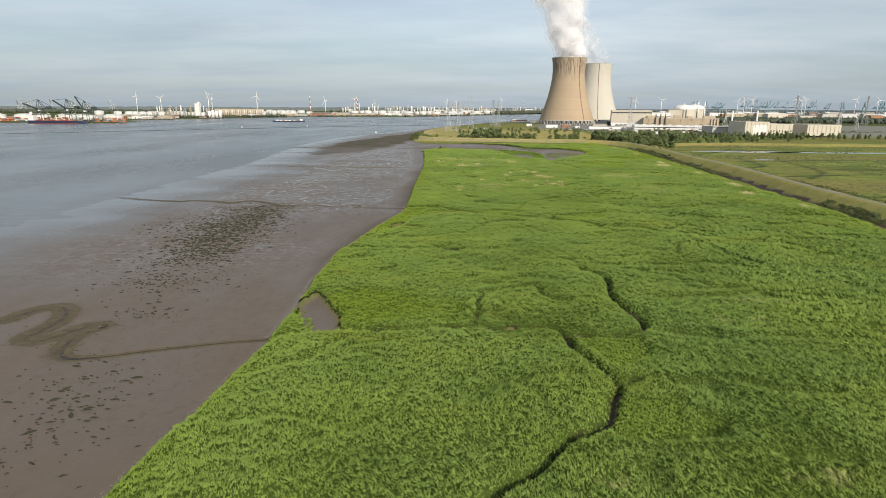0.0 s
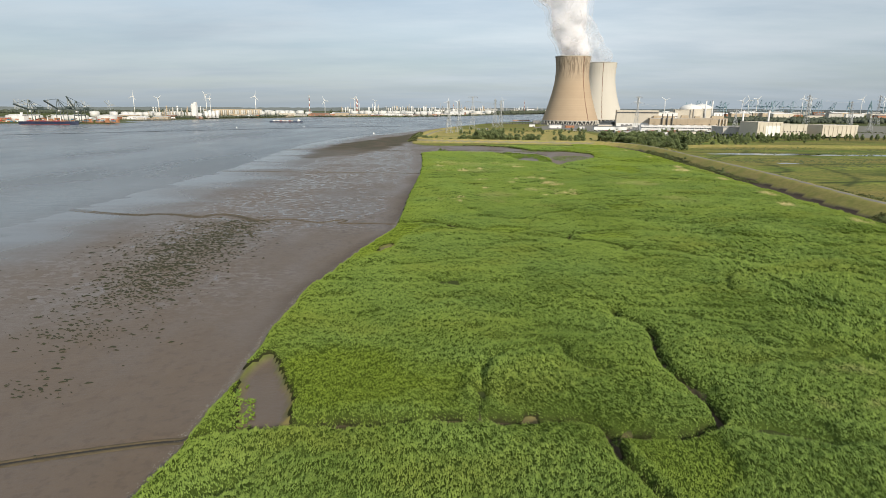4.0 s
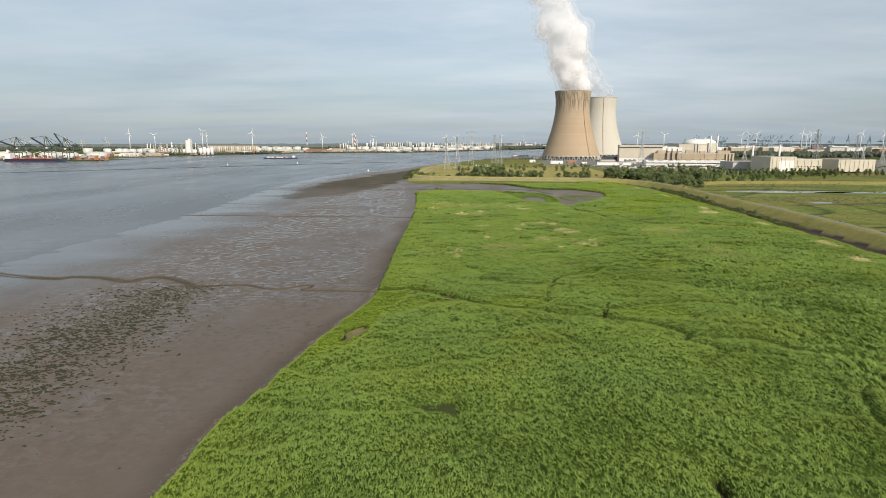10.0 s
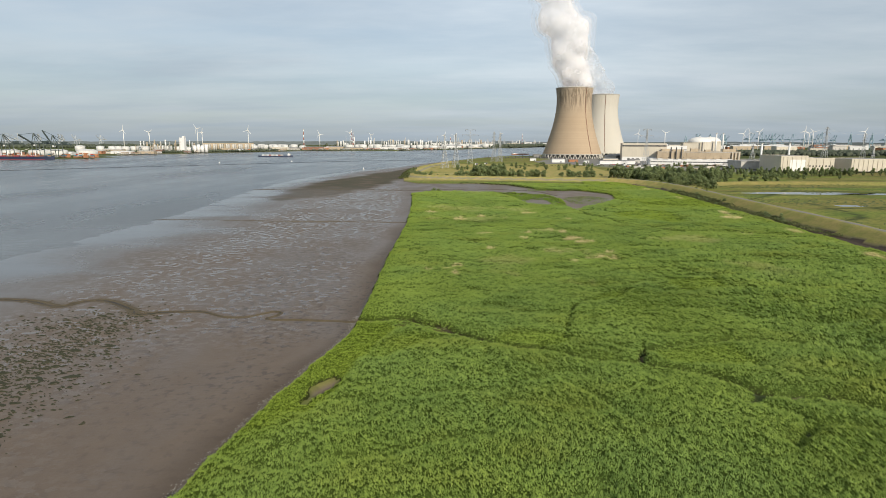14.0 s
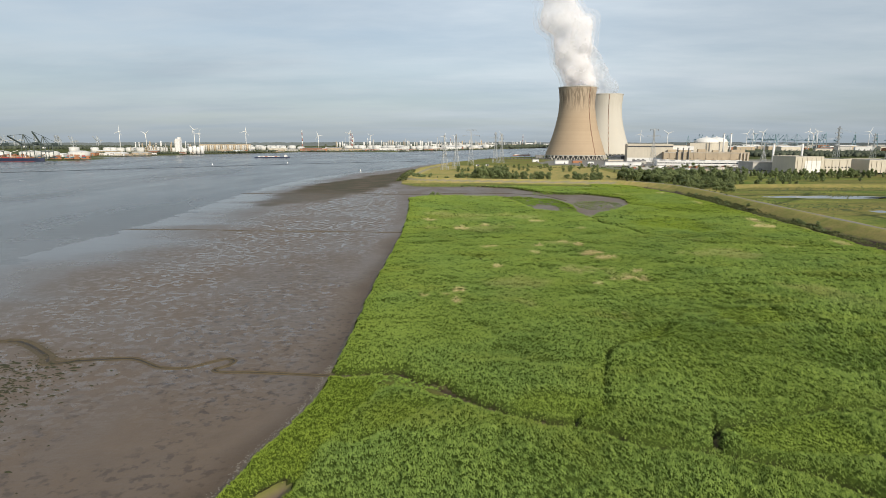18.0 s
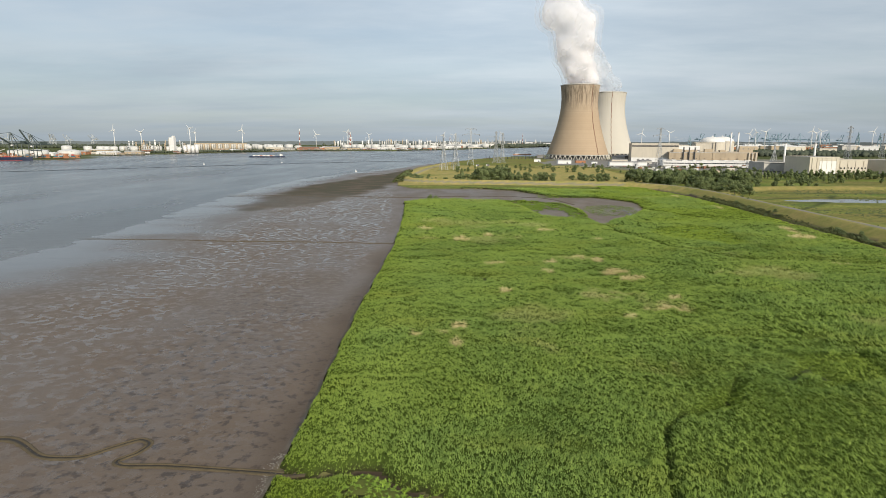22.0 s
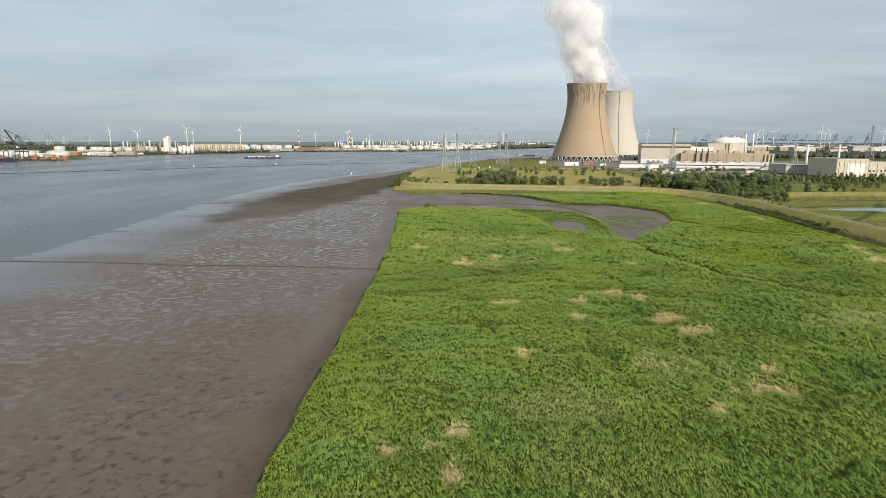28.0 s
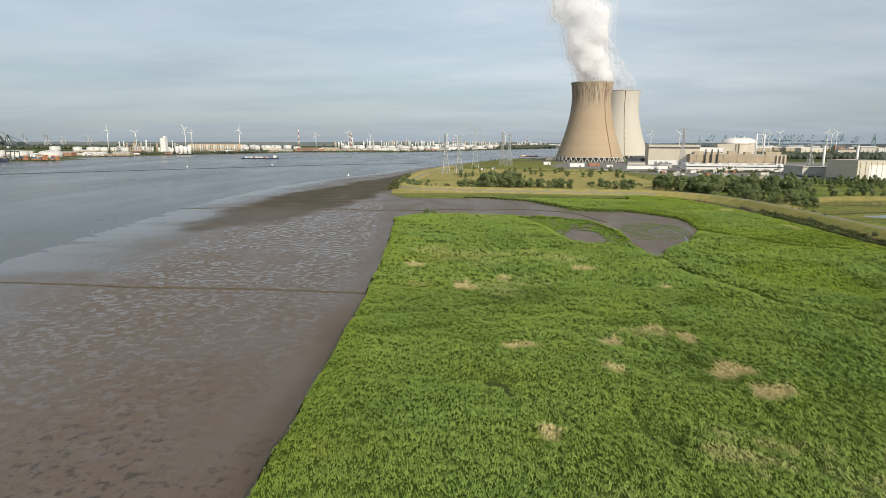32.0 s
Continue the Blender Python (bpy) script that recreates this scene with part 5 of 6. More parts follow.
# ---- pylons, turbines, cranes ----
def pylon(x, y, z, height, arms, label, turn=0.0, base=None):
    """Lattice mast: four tapering legs, bracing, cross arms with insulators."""
    t = thing("pylon", x, y, z, label, "pylon", "power line pylons", turn=turn)
    b, top = (base or height * 0.085), height * 0.014
    half = lambda u: b + (top - b) * min(1, u / 0.72) ** 0.85 if u < 0.72 else top
    levels = [0, 0.1, 0.2, 0.3, 0.4, 0.49, 0.57, 0.65, 0.72, 0.79, 0.86, 0.93, 1.0]
    for sx, sy in ((-1, -1), (1, -1), (1, 1), (-1, 1)):
        leg = Shape()
        for u in levels:
            leg.v += [(sx * half(u) + a, sy * half(u) + c, u * height) for a, c in ((-0.2, -0.2), (0.2, -0.2), (0.2, 0.2), (-0.2, 0.2))]
        for i in range(len(levels) - 1):
            leg.f += [[4 * i + e, 4 * i + (e + 1) % 4, 4 * i + 4 + (e + 1) % 4, 4 * i + 4 + e] for e in range(4)]
        n = len(leg.v)
        leg.f += [[3, 2, 1, 0], [n - 4, n - 3, n - 2, n - 1]]
        part("leg", leg, "steel", t)
    brace = Shape()
    for k, (u, v) in enumerate(zip(levels, levels[1:])):
        a, c = half(u), half(v)
        for (p, q) in (((-1, -1), (1, -1)), ((1, -1), (1, 1)), ((1, 1), (-1, 1)), ((-1, 1), (-1, -1))):
            brace.bar((p[0] * a, p[1] * a, u * height), (q[0] * c, q[1] * c, v * height), 0.10)
            brace.bar((q[0] * a, q[1] * a, u * height), (p[0] * c, p[1] * c, v * height), 0.10)
            brace.bar((p[0] * c, p[1] * c, v * height), (q[0] * c, q[1] * c, v * height), 0.09)
    part("bracing", brace, "steel", t)
    for u, w in arms:
        for s in (-1, 1):
            arm = Shape()
            tip = (s * w, 0, u * height)
            for sy in (-1, 1):
                arm.bar((s * top, sy * top, u * height - 1.2), tip, 0.16)
                arm.bar((s * top, sy * top, u * height + 1.2), tip, 0.16)
                arm.bar((s * w * 0.5, sy * top * 0.5, u * height - 0.6), (s * w * 0.5, sy * top * 0.5, u * height + 0.6), 0.1)
            a = part("cross_arm", arm, "steel", t)
            part("insulator", Shape().bar((s * w, 0, u * height), (s * w, 0, u * height - 2.6), 0.2, 0.2, 6), "dark", a)
    return t


THREE = ((0.72, 9), (0.84, 11), (0.95, 8))
pylon(-24, 1018, 2.2, 51, ((0.60, 8.5), (0.75, 6)), "grey lattice steel pylon in rough grass", 20, 5.2)
pylon(-7, 1042, 2.2, 52, ((0.60, 8.5), (0.75, 6)), "grey lattice steel pylon in rough grass", 20, 5.2)
pylon(18, 1188, G, 61, ((0.99, 9), (0.84, 14.5)), "tall grey lattice pylon with wide arms", 0, 5.5)
pylon(66, 1271, G, 58, THREE, "grey lattice pylon on the river bank", 70)
pylon(78, 1272, G, 55, THREE, "grey lattice pylon on the river bank", 70)
pylon(318, 1132, G, 61, ((0.99, 7), (0.82, 12)), "grey lattice pylon before the turbine hall", 10)
pylon(690, 1250, G, 68, THREE, "tall grey lattice pylon behind the warehouses", 30)
pylon(998, 1500, G, 73, THREE, "tall grey lattice pylon over the polder", 30)
pylon(482, 1100, G, 39, ((0.98, 6),), "grey lattice frame between plant halls", 0, 6)
pylon(1010, 1620, G, 60, THREE, "grey lattice pylon over the polder", 30)
pylon(760, 1220, G, 36, ((0.95, 8),), "short lattice switchyard mast", 0, 4)
pylon(800, 1225, G, 36, ((0.95, 8),), "short lattice switchyard mast", 0, 4)


# cables between the river pylons
def cable(p, q, sag):
    """One swept tube that hangs between two points."""
    pts = [Vector(p).lerp(Vector(q), i / 16) - Vector((0, 0, sag * 4 * (i / 16) * (1 - i / 16))) for i in range(17)]
    sh = Shape()
    for c in pts:
        sh.v += [tuple(c + Vector(o)) for o in ((0, -0.07, -0.05), (0, 0.07, -0.05), (0, 0, 0.08))]
    for i in range(16):
        sh.f += [[3 * i + e, 3 * i + (e + 1) % 3, 3 * i + 3 + (e + 1) % 3, 3 * i + 3 + e] for e in range(3)]
    ob = new("power_cable", sh.data("power_cable", "steel"))
    return tagged(ob, "thin power cable hung between pylons", "cable", "power cables")


for s in (-1, 1):
    cable((318 + s * 12, 1132, G + 48), (690 + s * 9, 1250 + s * 5, G + 47), 11)
    cable((690 + s * 9, 1250 + s * 5, G + 63), (998 + s * 9, 1500 + s * 5, G + 68), 11)
    cable((66 + s * 3, 1271 + s * 9, G + 48), (18 + s * 9, 1188, G + 58), 3)


def wind_turbine(x, y, z, hub, blade, spin, face):
    t = thing("wind_turbine", x, y, z, "white three-bladed wind turbine on a tapered mast", "wind turbine", "wind turbines", turn=face)
    part("mast", Shape().lathe(0, 0, [(1.8, -1), (0.95, hub)], 14), "white", t, "", True)
    part("nacelle", Shape().box(0, 1.2, hub - 1.6, 3.6, 9, 3.6), "white", t)
    part("hub", Shape().bar((0, -5.4, hub), (0, -3.0, hub), 0.7, 1.9, 10), "white", t)
    for i in range(3):
        a = radians(spin + 120 * i)
        d = Vector((math.sin(a), 0, math.cos(a)))
        s = Vector((math.cos(a), 0, -math.sin(a)))
        sh, o = Shape(), Vector((0, -4.4, hub))
        prof = [(0.03, 0.8), (0.18, 2.0), (0.5, 1.3), (0.85, 0.7), (1.0, 0.15)]
        for u, w in prof:
            for k, th in ((-0.35, 0), (0, -0.35), (0.65, 0), (0, 0.35)):
                sh.v.append(tuple(o + d * (u * blade) + s * (k * w * 1.6) + Vector((0, th * w, 0))))
        for k in range(len(prof) - 1):
            for e in range(4):
                sh.f.append([k * 4 + e, k * 4 + (e + 1) % 4, k * 4 + 4 + (e + 1) % 4, k * 4 + 4 + e])
        sh.f += [[0, 1, 2, 3], [19, 18, 17, 16]]
        part("blade", sh, "white", t)
    return t


L = 2.6
for k, (x, y, hub, spin) in enumerate(((-1501, 2700, 92, 10), (-1470, 2860, 84, 55), (-1140, 2640, 100, 80), (-1235, 2900, 84, 33), (-960, 2756, 94, 15), (-730, 3150, 78, 95), (-600, 3300, 92, 40), (-545, 3700, 80, 70),
                                         (-95, 3600, 78, 20), (-40, 3900, 80, 50), (260, 3950, 95, 85), (905, 3150, 86, 12), (1010, 3060, 88, 66), (1400, 3080, 86, 30), (1465, 3150, 92, 100), (1410, 2950, 92, 45),
                                         (1680, 3050, 100, 8), (1740, 3080, 96, 75), (1790, 3200, 90, 52), (2000, 3100, 98, 28), (2180, 3200, 96, 90), (2420, 3250, 92, 60))):
    wind_turbine(x, y, L if x < 600 else G, hub * 0.88, 26, spin, -15 + 11 * math.sin(k * 1.7))


def harbour_crane(x, y, z, height, material, label, boom_up, turn=0.0):
    """Ship-to-shore gantry: portal legs, girder, boom, apex and stays."""
    t = thing("harbour_crane", x, y, z, label, "crane", "harbour cranes", turn=turn)
    g = height * 0.55
    for sx in (-9, 9):
        for sy in (-8, 8):
            part("leg", Shape().bar((sx, sy, 0), (sx, sy * 0.8, g + 3), 1.1, 1.0), material, t)
        part("sill_beam", Shape().bar((sx, -9, 4), (sx, 9, 4), 0.9), material, t)
        part("tie_beam", Shape().bar((sx, -8, g * 0.6), (sx, 8, g * 0.6), 0.8), material, t)
    for sy in (-8, 8):
        part("portal_beam", Shape().bar((-9, sy, g * 0.6), (9, sy, g * 0.6), 0.8), material, t)
    part("girder", Shape().box(16, 0, g, 44, 4.5, 2.6), material, t)
    tip = (-9 - 38 * math.cos(radians(boom_up)), 0, g + 1 + 38 * math.sin(radians(boom_up)))
    part("boom", Shape().bar((-9, 0, g + 1), tip, 1.9), material, t)
    apex = (-7, 0, height)
    part("apex_frame", Shape().bar((-9, -6, g + 2), apex, 0.9).bar((-9, 6, g + 2), apex, 0.9).bar((9, -6, g + 2), apex, 0.7).bar((9, 6, g + 2), apex, 0.7), material, t)
    for end in (tip, (36, 0, g + 2.5)):
        part("stay", Shape().bar(apex, end, 0.4), material, t)
    part("cab", Shape().box(-6, 0, g - 4, 5, 4, 3.4), "white", t)
    part("machine_house", Shape().box(20, 0, g + 2.6, 12, 6, 5), material, t)
    return t


M["crane_green"] = painted("dark_green_crane_paint", (0.055, 0.075, 0.07), 0.3, 0.2, 0.6)
# blue paint, paled in its base colour for distance haze
M["crane_blue"] = painted("hazed_blue_crane_paint", (0.22, 0.33, 0.38), 0.2, 0.2, 0.6)
M["crane_grey"] = painted("pale_grey_crane_paint", (0.42, 0.44, 0.44), 0.2, 0.2, 0.6)
for x, y, hgt, up in ((-1052, 1452, 54, 20), (-980, 1452, 56, 32), (-936, 1452, 52, 58)):
    harbour_crane(x, y, L, hgt, "crane_green", "dark green quay crane with raised boom", up, 72)
rs = random.Random(8)
for i in range(34):
    harbour_crane(1330 + i * 46 + rs.uniform(-18, 18), 3420 + rs.uniform(-60, 200), G, rs.uniform(70, 92), "crane_blue", "blue container crane in the far docks", rs.choice((3, 3, 45, 60)), rs.choice((60, 90, 120)))
for i in range(9):
    harbour_crane(-2700 + i * 78 + rs.uniform(-20, 20), 3350 + rs.uniform(-60, 120), L, rs.uniform(62, 74), "crane_grey", "pale grey container crane in the far docks", rs.choice((3, 40, 55)), rs.choice((50, 80, 110)))

# ---- far bank: quay, ship, tanks, works ----
ship = thing("cargo_ship", -988, 1412, WATER_Z, "dark blue and red cargo ship moored at the quay", "ship")
sec = [(-70, 6.0), (-66, 9), (-30, 9.5), (40, 9.5), (58, 7), (72, 0.6)]
hull = Shape()
for x, w in sec:
    for s, z in ((-1, -1.5), (1, -1.5), (1, 7.0), (-1, 7.0)):
        hull.v.append((x + (2 if z > 0 and x > 50 else 0), s * w * (0.86 if z < 0 else 1), z))
for k in range(len(sec) - 1):
    for e in range(4):
        hull.f.append([k * 4 + e, k * 4 + (e + 1) % 4, k * 4 + 4 + (e + 1) % 4, k * 4 + 4 + e])
hull.f += [[3, 2, 1, 0], [20, 21, 22, 23]]
part("hull", hull, "navy", ship)
part("boot_stripe", Shape().box(-2, 0, -0.9, 116, 17.6, 1.3), "red", ship, "red boot stripe")
sup = part("superstructure", Shape().box(-60, 0, 7, 13, 15, 12).box(-60, 0, 19, 9, 17, 3.5).box(-63, 0, 22.5, 4, 4, 5), "white", ship, "white superstructure")
part("bridge_window", Shape().box(-55.4, 0, 20.2, 0.4, 16, 1.4), "glass", sup)
for i in range(6):
    part("hatch", Shape().box(-42 + i * 16, 0, 7, 13, 14, 1.8), ("red", "rust")[i % 2], ship)
for i in range(3):
    part("deck_crane", Shape().bar((-34 + 32 * i, 0, 7), (-34 + 32 * i, 0, 20), 1.0, 0.8, 8).bar((-34 + 32 * i, 0, 19), (-16 + 32 * i, 0, 24), 0.5), "white", ship)

barge = thing("river_barge", -500, 1690, WATER_Z, "long low river barge with red and white cargo", "barge")
bh = Shape()
sec = [(-46, 4.0), (-42, 5.4), (34, 5.5), (42, 4), (47, 0.5)]
for x, w in sec:
    for s, z in ((-1, -0.8), (1, -0.8), (1, 2.8), (-1, 2.8)):
        bh.v.append((x, s * w, z + (0.8 if z > 0 and x > 40 else 0)))
for k in range(len(sec) - 1):
    for e in range(4):
        bh.f.append([k * 4 + e, k * 4 + (e + 1) % 4, k * 4 + 4 + (e + 1) % 4, k * 4 + 4 + e])
bh.f += [[3, 2, 1, 0], [16, 17, 18, 19]]
part("hull", bh, "navy", barge)
part("wheelhouse", Shape().box(37, 0, 2.8, 7, 6, 4.5).box(36, 0, 7.3, 3, 5, 1.5), "white", barge)
for i, mt in enumerate(("white", "concrete", "white", "stripe_red", "white", "cream", "white", "stripe_red", "concrete")):
    part("container", Shape().box(-34 + i * 6.4, 0.4, 2.8, 6.0, 5.2, 2.6), mt, barge)
barge2 = thing("river_barge", 190, 1990, WATER_Z, "red and white barge moored beyond the jetty", "barge", turn=12)
barge2.scale = (0.62, 0.62, 0.8)
part("hull", bh.data("hull", "rust"), "rust", barge2)
part("wheelhouse", Shape().box(37, 0, 2.8, 7, 6, 5.5), "white", barge2)
part("cargo", Shape().box(-4, 0, 2.8, 64, 7, 2.4), "white", barge2)
for x, y in ((-468, 1240), (-352, 1330), (-150, 1020)):
    bo = thing("buoy", x, y, WATER_Z, "white channel buoy floating on the river", "buoy", "channel buoys")
    part("float", Shape().lathe(0, 0, [(1.3, -0.4), (1.5, 0.5), (1.0, 1.0)], 14), "white", bo)
    part("mast", Shape().lathe(0, 0, [(0.8, 1.0), (0.2, 3.2)], 10), "white", bo)

rs = random.Random(3)
for i in range(104):
    x, y = -1290 + i * 4.2, 1474 + rs.uniform(-8, 30)
    for lv in range(rs.choice((1, 2, 3, 4))):
        ob = new("container", Shape().box(0, 0, 0, 6.0 * rs.choice((1, 1, 2)), 2.5, 2.6).data("container", rs.choice(["rust", "rust", "rust", "red", "rust", "white", "concrete", "blue"])))
        ob.location = (x, y, L + lv * 2.61)
        tagged(ob, "weathered steel shipping container stacked on the quay", "container", "containers on the quay")


def tank(x, y, z, r, h, material="offwhite", domed=True):
    t = thing("storage_tank", x, y, z, "white cylindrical storage tank on the far bank", "storage tank", "storage tanks")
    part("shell", Shape().lathe(0, 0, [(r, -0.5), (r, h)], 28), material, t, "", True)
    part("roof", Shape().lathe(0, 0, [(r + 0.15, h), (r * 0.6, h + r * 0.12), (0.3, h + r * 0.16)] if domed else [(r + 0.2, h), (r + 0.2, h + 0.6), (r - 0.4, h + 0.6)], 28), material, t)
    part("stair", Shape().bar((r + 0.4, 0, 0), (r * 0.7, -r * 0.75, h), 0.35), "steel", t)
    return t


for i in range(6):
    tank(-1260 + i * 62, 1560 + 24 * (i % 2), L, 24, 14)
for i in range(16):
    tank(-1335 + i * 26 + rs.uniform(-5, 5), 2140 + 60 * (i % 3) + rs.uniform(-10, 10), L, rs.uniform(11, 16), rs.uniform(14, 19))
for i in range(18):
    tank(-1010 + i * 16 + rs.uniform(-5, 5), 2700 + 70 * (i % 3) + rs.uniform(-12, 12), L, rs.uniform(12, 18), rs.uniform(13, 20))
for i in range(22):
    tank(-520 + i * 33 + rs.uniform(-4, 4), (2850 if i < 13 else 3280) + 70 * (i % 2) + max(0, i - 15) * 30, L, rs.uniform(17, 25), rs.uniform(16, 20), "offwhite", i % 3 > 0)

# silo row, process works and tower block
t = thing("silo_battery", -920, 2330, L, "row of tall pale concrete silos", "silos")
for i in range(24):
    part("silo", Shape().lathe(-60 + i * 8.2, 0, [(3.6, 0), (3.6, 24), (0.4, 26)], 12), ("concrete", "tan", "pale_concrete")[i % 3], t, "", True)
part("conveyor_house", Shape().box(35, 3, 24.2, 196, 5, 4), "tan", t)
t = thing("tower_block", -925, 2052, L, "slim white silo tower beside the river", "tower")
part("wall", Shape().box(0, 0, 0, 15, 15, 48).box(4, 0, 48, 7, 10, 5), "white", t)
part("stair_tower", Shape().box(-9.5, 0, 0, 4, 8, 44), "concrete", t)
part("roof", Shape().box(-3, 0, 48.0, 7, 13, 0.5), "roof", t)
for i in range(4):
    tank(-890 + i * 13, 2060, L, 5.5, 22 + 3 * (i % 2), "white")
for i in range(34):
    x, y = -1130 + i * 6.2 + rs.uniform(-3, 3), 2120 + rs.uniform(-20, 60)
    t = thing("refinery_tower", x, y, L, "slim grey refinery column with platforms", "refinery tower", "refinery towers")
    h, r = rs.uniform(16, 40), rs.uniform(1.2, 2.8)
    part("vessel", Shape().lathe(0, 0, [(r, 0), (r, h), (0.2, h + r)], 12), rs.choice(["concrete", "steel", "white", "tan"]), t, "", True)
    part("platform", Shape().box(0, 0, h * 0.6, r * 3.4, r * 3.4, 0.3).box(0, 0, h * 0.9, r * 3.4, r * 3.4, 0.3), "steel", t)
for x, y, h in ((-773, 3000, 92), (-590, 3300, 92), (-585, 3310, 80), (420, 4150, 85), (-60, 3650, 60)):
    chimney(x, y, L, h, 2.9, "white", "tall red and white striped chimney, red dulled for haze", "stripe_red")
for i in range(26):
    x = -640 + i * 42 + rs.uniform(-14, 14)
    chimney(x, 3250 + max(0, x + 100) * 1.3 + rs.uniform(0, 200), L, rs.uniform(35, 62), rs.uniform(1.2, 2.2), rs.choice(["steel", "concrete", "white"]), "slim grey refinery stack")


def works_shed(x, y, z, w, d, h, wall, roof, turn):
    t = thing("warehouse", x, y, z, {"white": "white port warehouse with low roof", "tan": "tan brick warehouse with low roof", "brick": "brown brick shed with low roof", "concrete": "grey port shed with low roof", "cream": "cream port warehouse with low roof", "rust": "rust-red port shed with low roof"}[wall], "warehouse", "port warehouses", turn=turn)
    part("wall", Shape().box(0, 0, -0.5, w, d, h + 0.5), wall, t)
    part("roof", Shape().gable(0, 0, h, w + 0.6, d + 0.6, d * 0.09), roof, t)
    for i in range(3):
        part("door", Shape().box(-w * 0.3 + w * 0.3 * i, -d / 2 - 0.15, 0, 4, 0.4, h * 0.55), "roof", t)


for i in range(64):       # left bank, behind the river wall
    u = i / 63
    x = -2300 + 2400 * u + rs.uniform(-30, 30)
    y = np.interp(x, [-2300, -1000, -850, -620, -246, 20, 100], [1560, 1640, 2110, 2540, 2640, 3020, 3200]) + rs.choice((30, 90, 160, 330))
    works_shed(x, float(y), L, rs.uniform(24, 80), rs.uniform(16, 34), rs.uniform(5, 13), rs.choice(["white", "white", "cream", "tan", "brick", "concrete", "rust"]), rs.choice(["roof", "white", "concrete"]), rs.uniform(-12, 25))
for i in range(80):       # small yards and houses on the far bank
    u = rs.random()
    x = -1330 + 1250 * u
    y = np.interp(x, [-1330, -960, -850, -620, -246, 20], [1620, 1720, 2060, 2490, 2590, 2980]) + rs.uniform(12, 150)
    works_shed(x, float(y), L, rs.uniform(8, 22), rs.uniform(7, 14), rs.uniform(3.5, 7), rs.choice(["white", "cream", "brick", "concrete", "rust", "tan"]), rs.choice(["roof", "brick", "concrete"]), rs.uniform(-30, 30))
for i in range(110):      # far docks on the right
    x, y = rs.uniform(700, 2900), rs.uniform(2600, 3900)
    works_shed(x, y, G, rs.uniform(30, 110), rs.uniform(20, 40), rs.uniform(8, 20), rs.choice(["white", "concrete", "cream", "tan", "rust", "white"]), rs.choice(["roof", "white"]), rs.uniform(-20, 20))
for i in range(150):      # refinery skyline far behind the river
    x = rs.uniform(-700, 1100)
    y = 3150 + max(0, x + 246) * 1.35 + rs.uniform(150, 700)
    if y > 4600:
        continue
    t = thing("refinery_tower", x, y, L, "slim pale refinery column in the distance", "refinery tower", "refinery towers")
    h, r = rs.uniform(14, 46), rs.uniform(1.5, 5.0)
    part("vessel", Shape().lathe(0, 0, [(r, -0.5), (r, h), (0.2, h + r * 0.5)], 10), rs.choice(["concrete", "offwhite", "white", "steel", "tan"]), t, "", True)
for i in range(26):       # hazy middle distance behind the towers
    x = rs.uniform(-200, 900)
    works_shed(x, rs.uniform(4150, 4500) + max(0, x - 480) * 0.3, L, rs.uniform(30, 100), 30, rs.uniform(10, 26), rs.choice(["white", "concrete", "cream"]), "roof", 0)


# ---- trees and shrubs ----
def crown_data(seed, h, w, leaves, leaf, slim=1.0):
    """Foliage as many small bent leaf clumps gathered in lobes, with gaps between them."""
    rs = np.random.RandomState(seed)
    lobes = 11
    V = []
    for i in range(lobes):
        u = rs.uniform(0.14, 0.9) if i else 0.85
        spread_at = math.sin(math.pi * min(0.95, u * 0.9 + 0.08)) * w * 0.5
        a = rs.uniform(0, 2 * math.pi)
        c = np.array([math.cos(a) * spread_at * rs.uniform(0.3, 0.9), math.sin(a) * spread_at * rs.uniform(0.3, 0.9), h * u])
        r = w * rs.uniform(0.20, 0.33)
        n = leaves // lobes
        d = rs.normal(0, 1, (n, 3))
        d /= np.linalg.norm(d, axis=1)[:, None]
        p = c + d * (r * rs.uniform(0.55, 1.08, n))[:, None] * np.array([1, 1, 0.85 * slim])
        s = leaf * rs.uniform(0.6, 1.4, n)
        t1 = np.cross(d, rs.normal(0, 1, (n, 3)))
        t1 /= np.linalg.norm(t1, axis=1)[:, None] + 1e-9
        t2 = np.cross(d, t1) * 0.8 + d * rs.uniform(-0.5, 0.5, n)[:, None]
        V.append(np.stack([p + t1 * s[:, None], p - t1 * s[:, None] * 0.6 + t2 * s[:, None], p - t1 * s[:, None] * 0.5 - t2 * s[:, None]], axis=1).reshape(-1, 3))
    V = np.concatenate(V)
    V[:, 2] = np.maximum(V[:, 2], h * 0.06)
    ob = np_mesh("crown", V, np.arange(len(V)).reshape(-1, 3), "leaves")
    me = ob.data
    bpy.data.objects.remove(ob)
    return me


def trunk_data(h, r, seed):
    rs = random.Random(seed)
    sh = Shape().bar((0, 0, -0.4), (0.1, 0.05, h * 0.45), r, r * 0.6, 8).bar((0.1, 0.05, h * 0.45), (0.0, 0.2, h * 0.85), r * 0.6, r * 0.15, 6)
    for i in range(6):
        a, u = rs.uniform(0, 6.28), rs.uniform(0.25, 0.6)
        sh.bar((0.05, 0.05, h * u), (math.cos(a) * h * 0.22, math.sin(a) * h * 0.22, h * (u + 0.2)), r * 0.38, r * 0.1, 5)
    return sh.data("trunk", "bark")


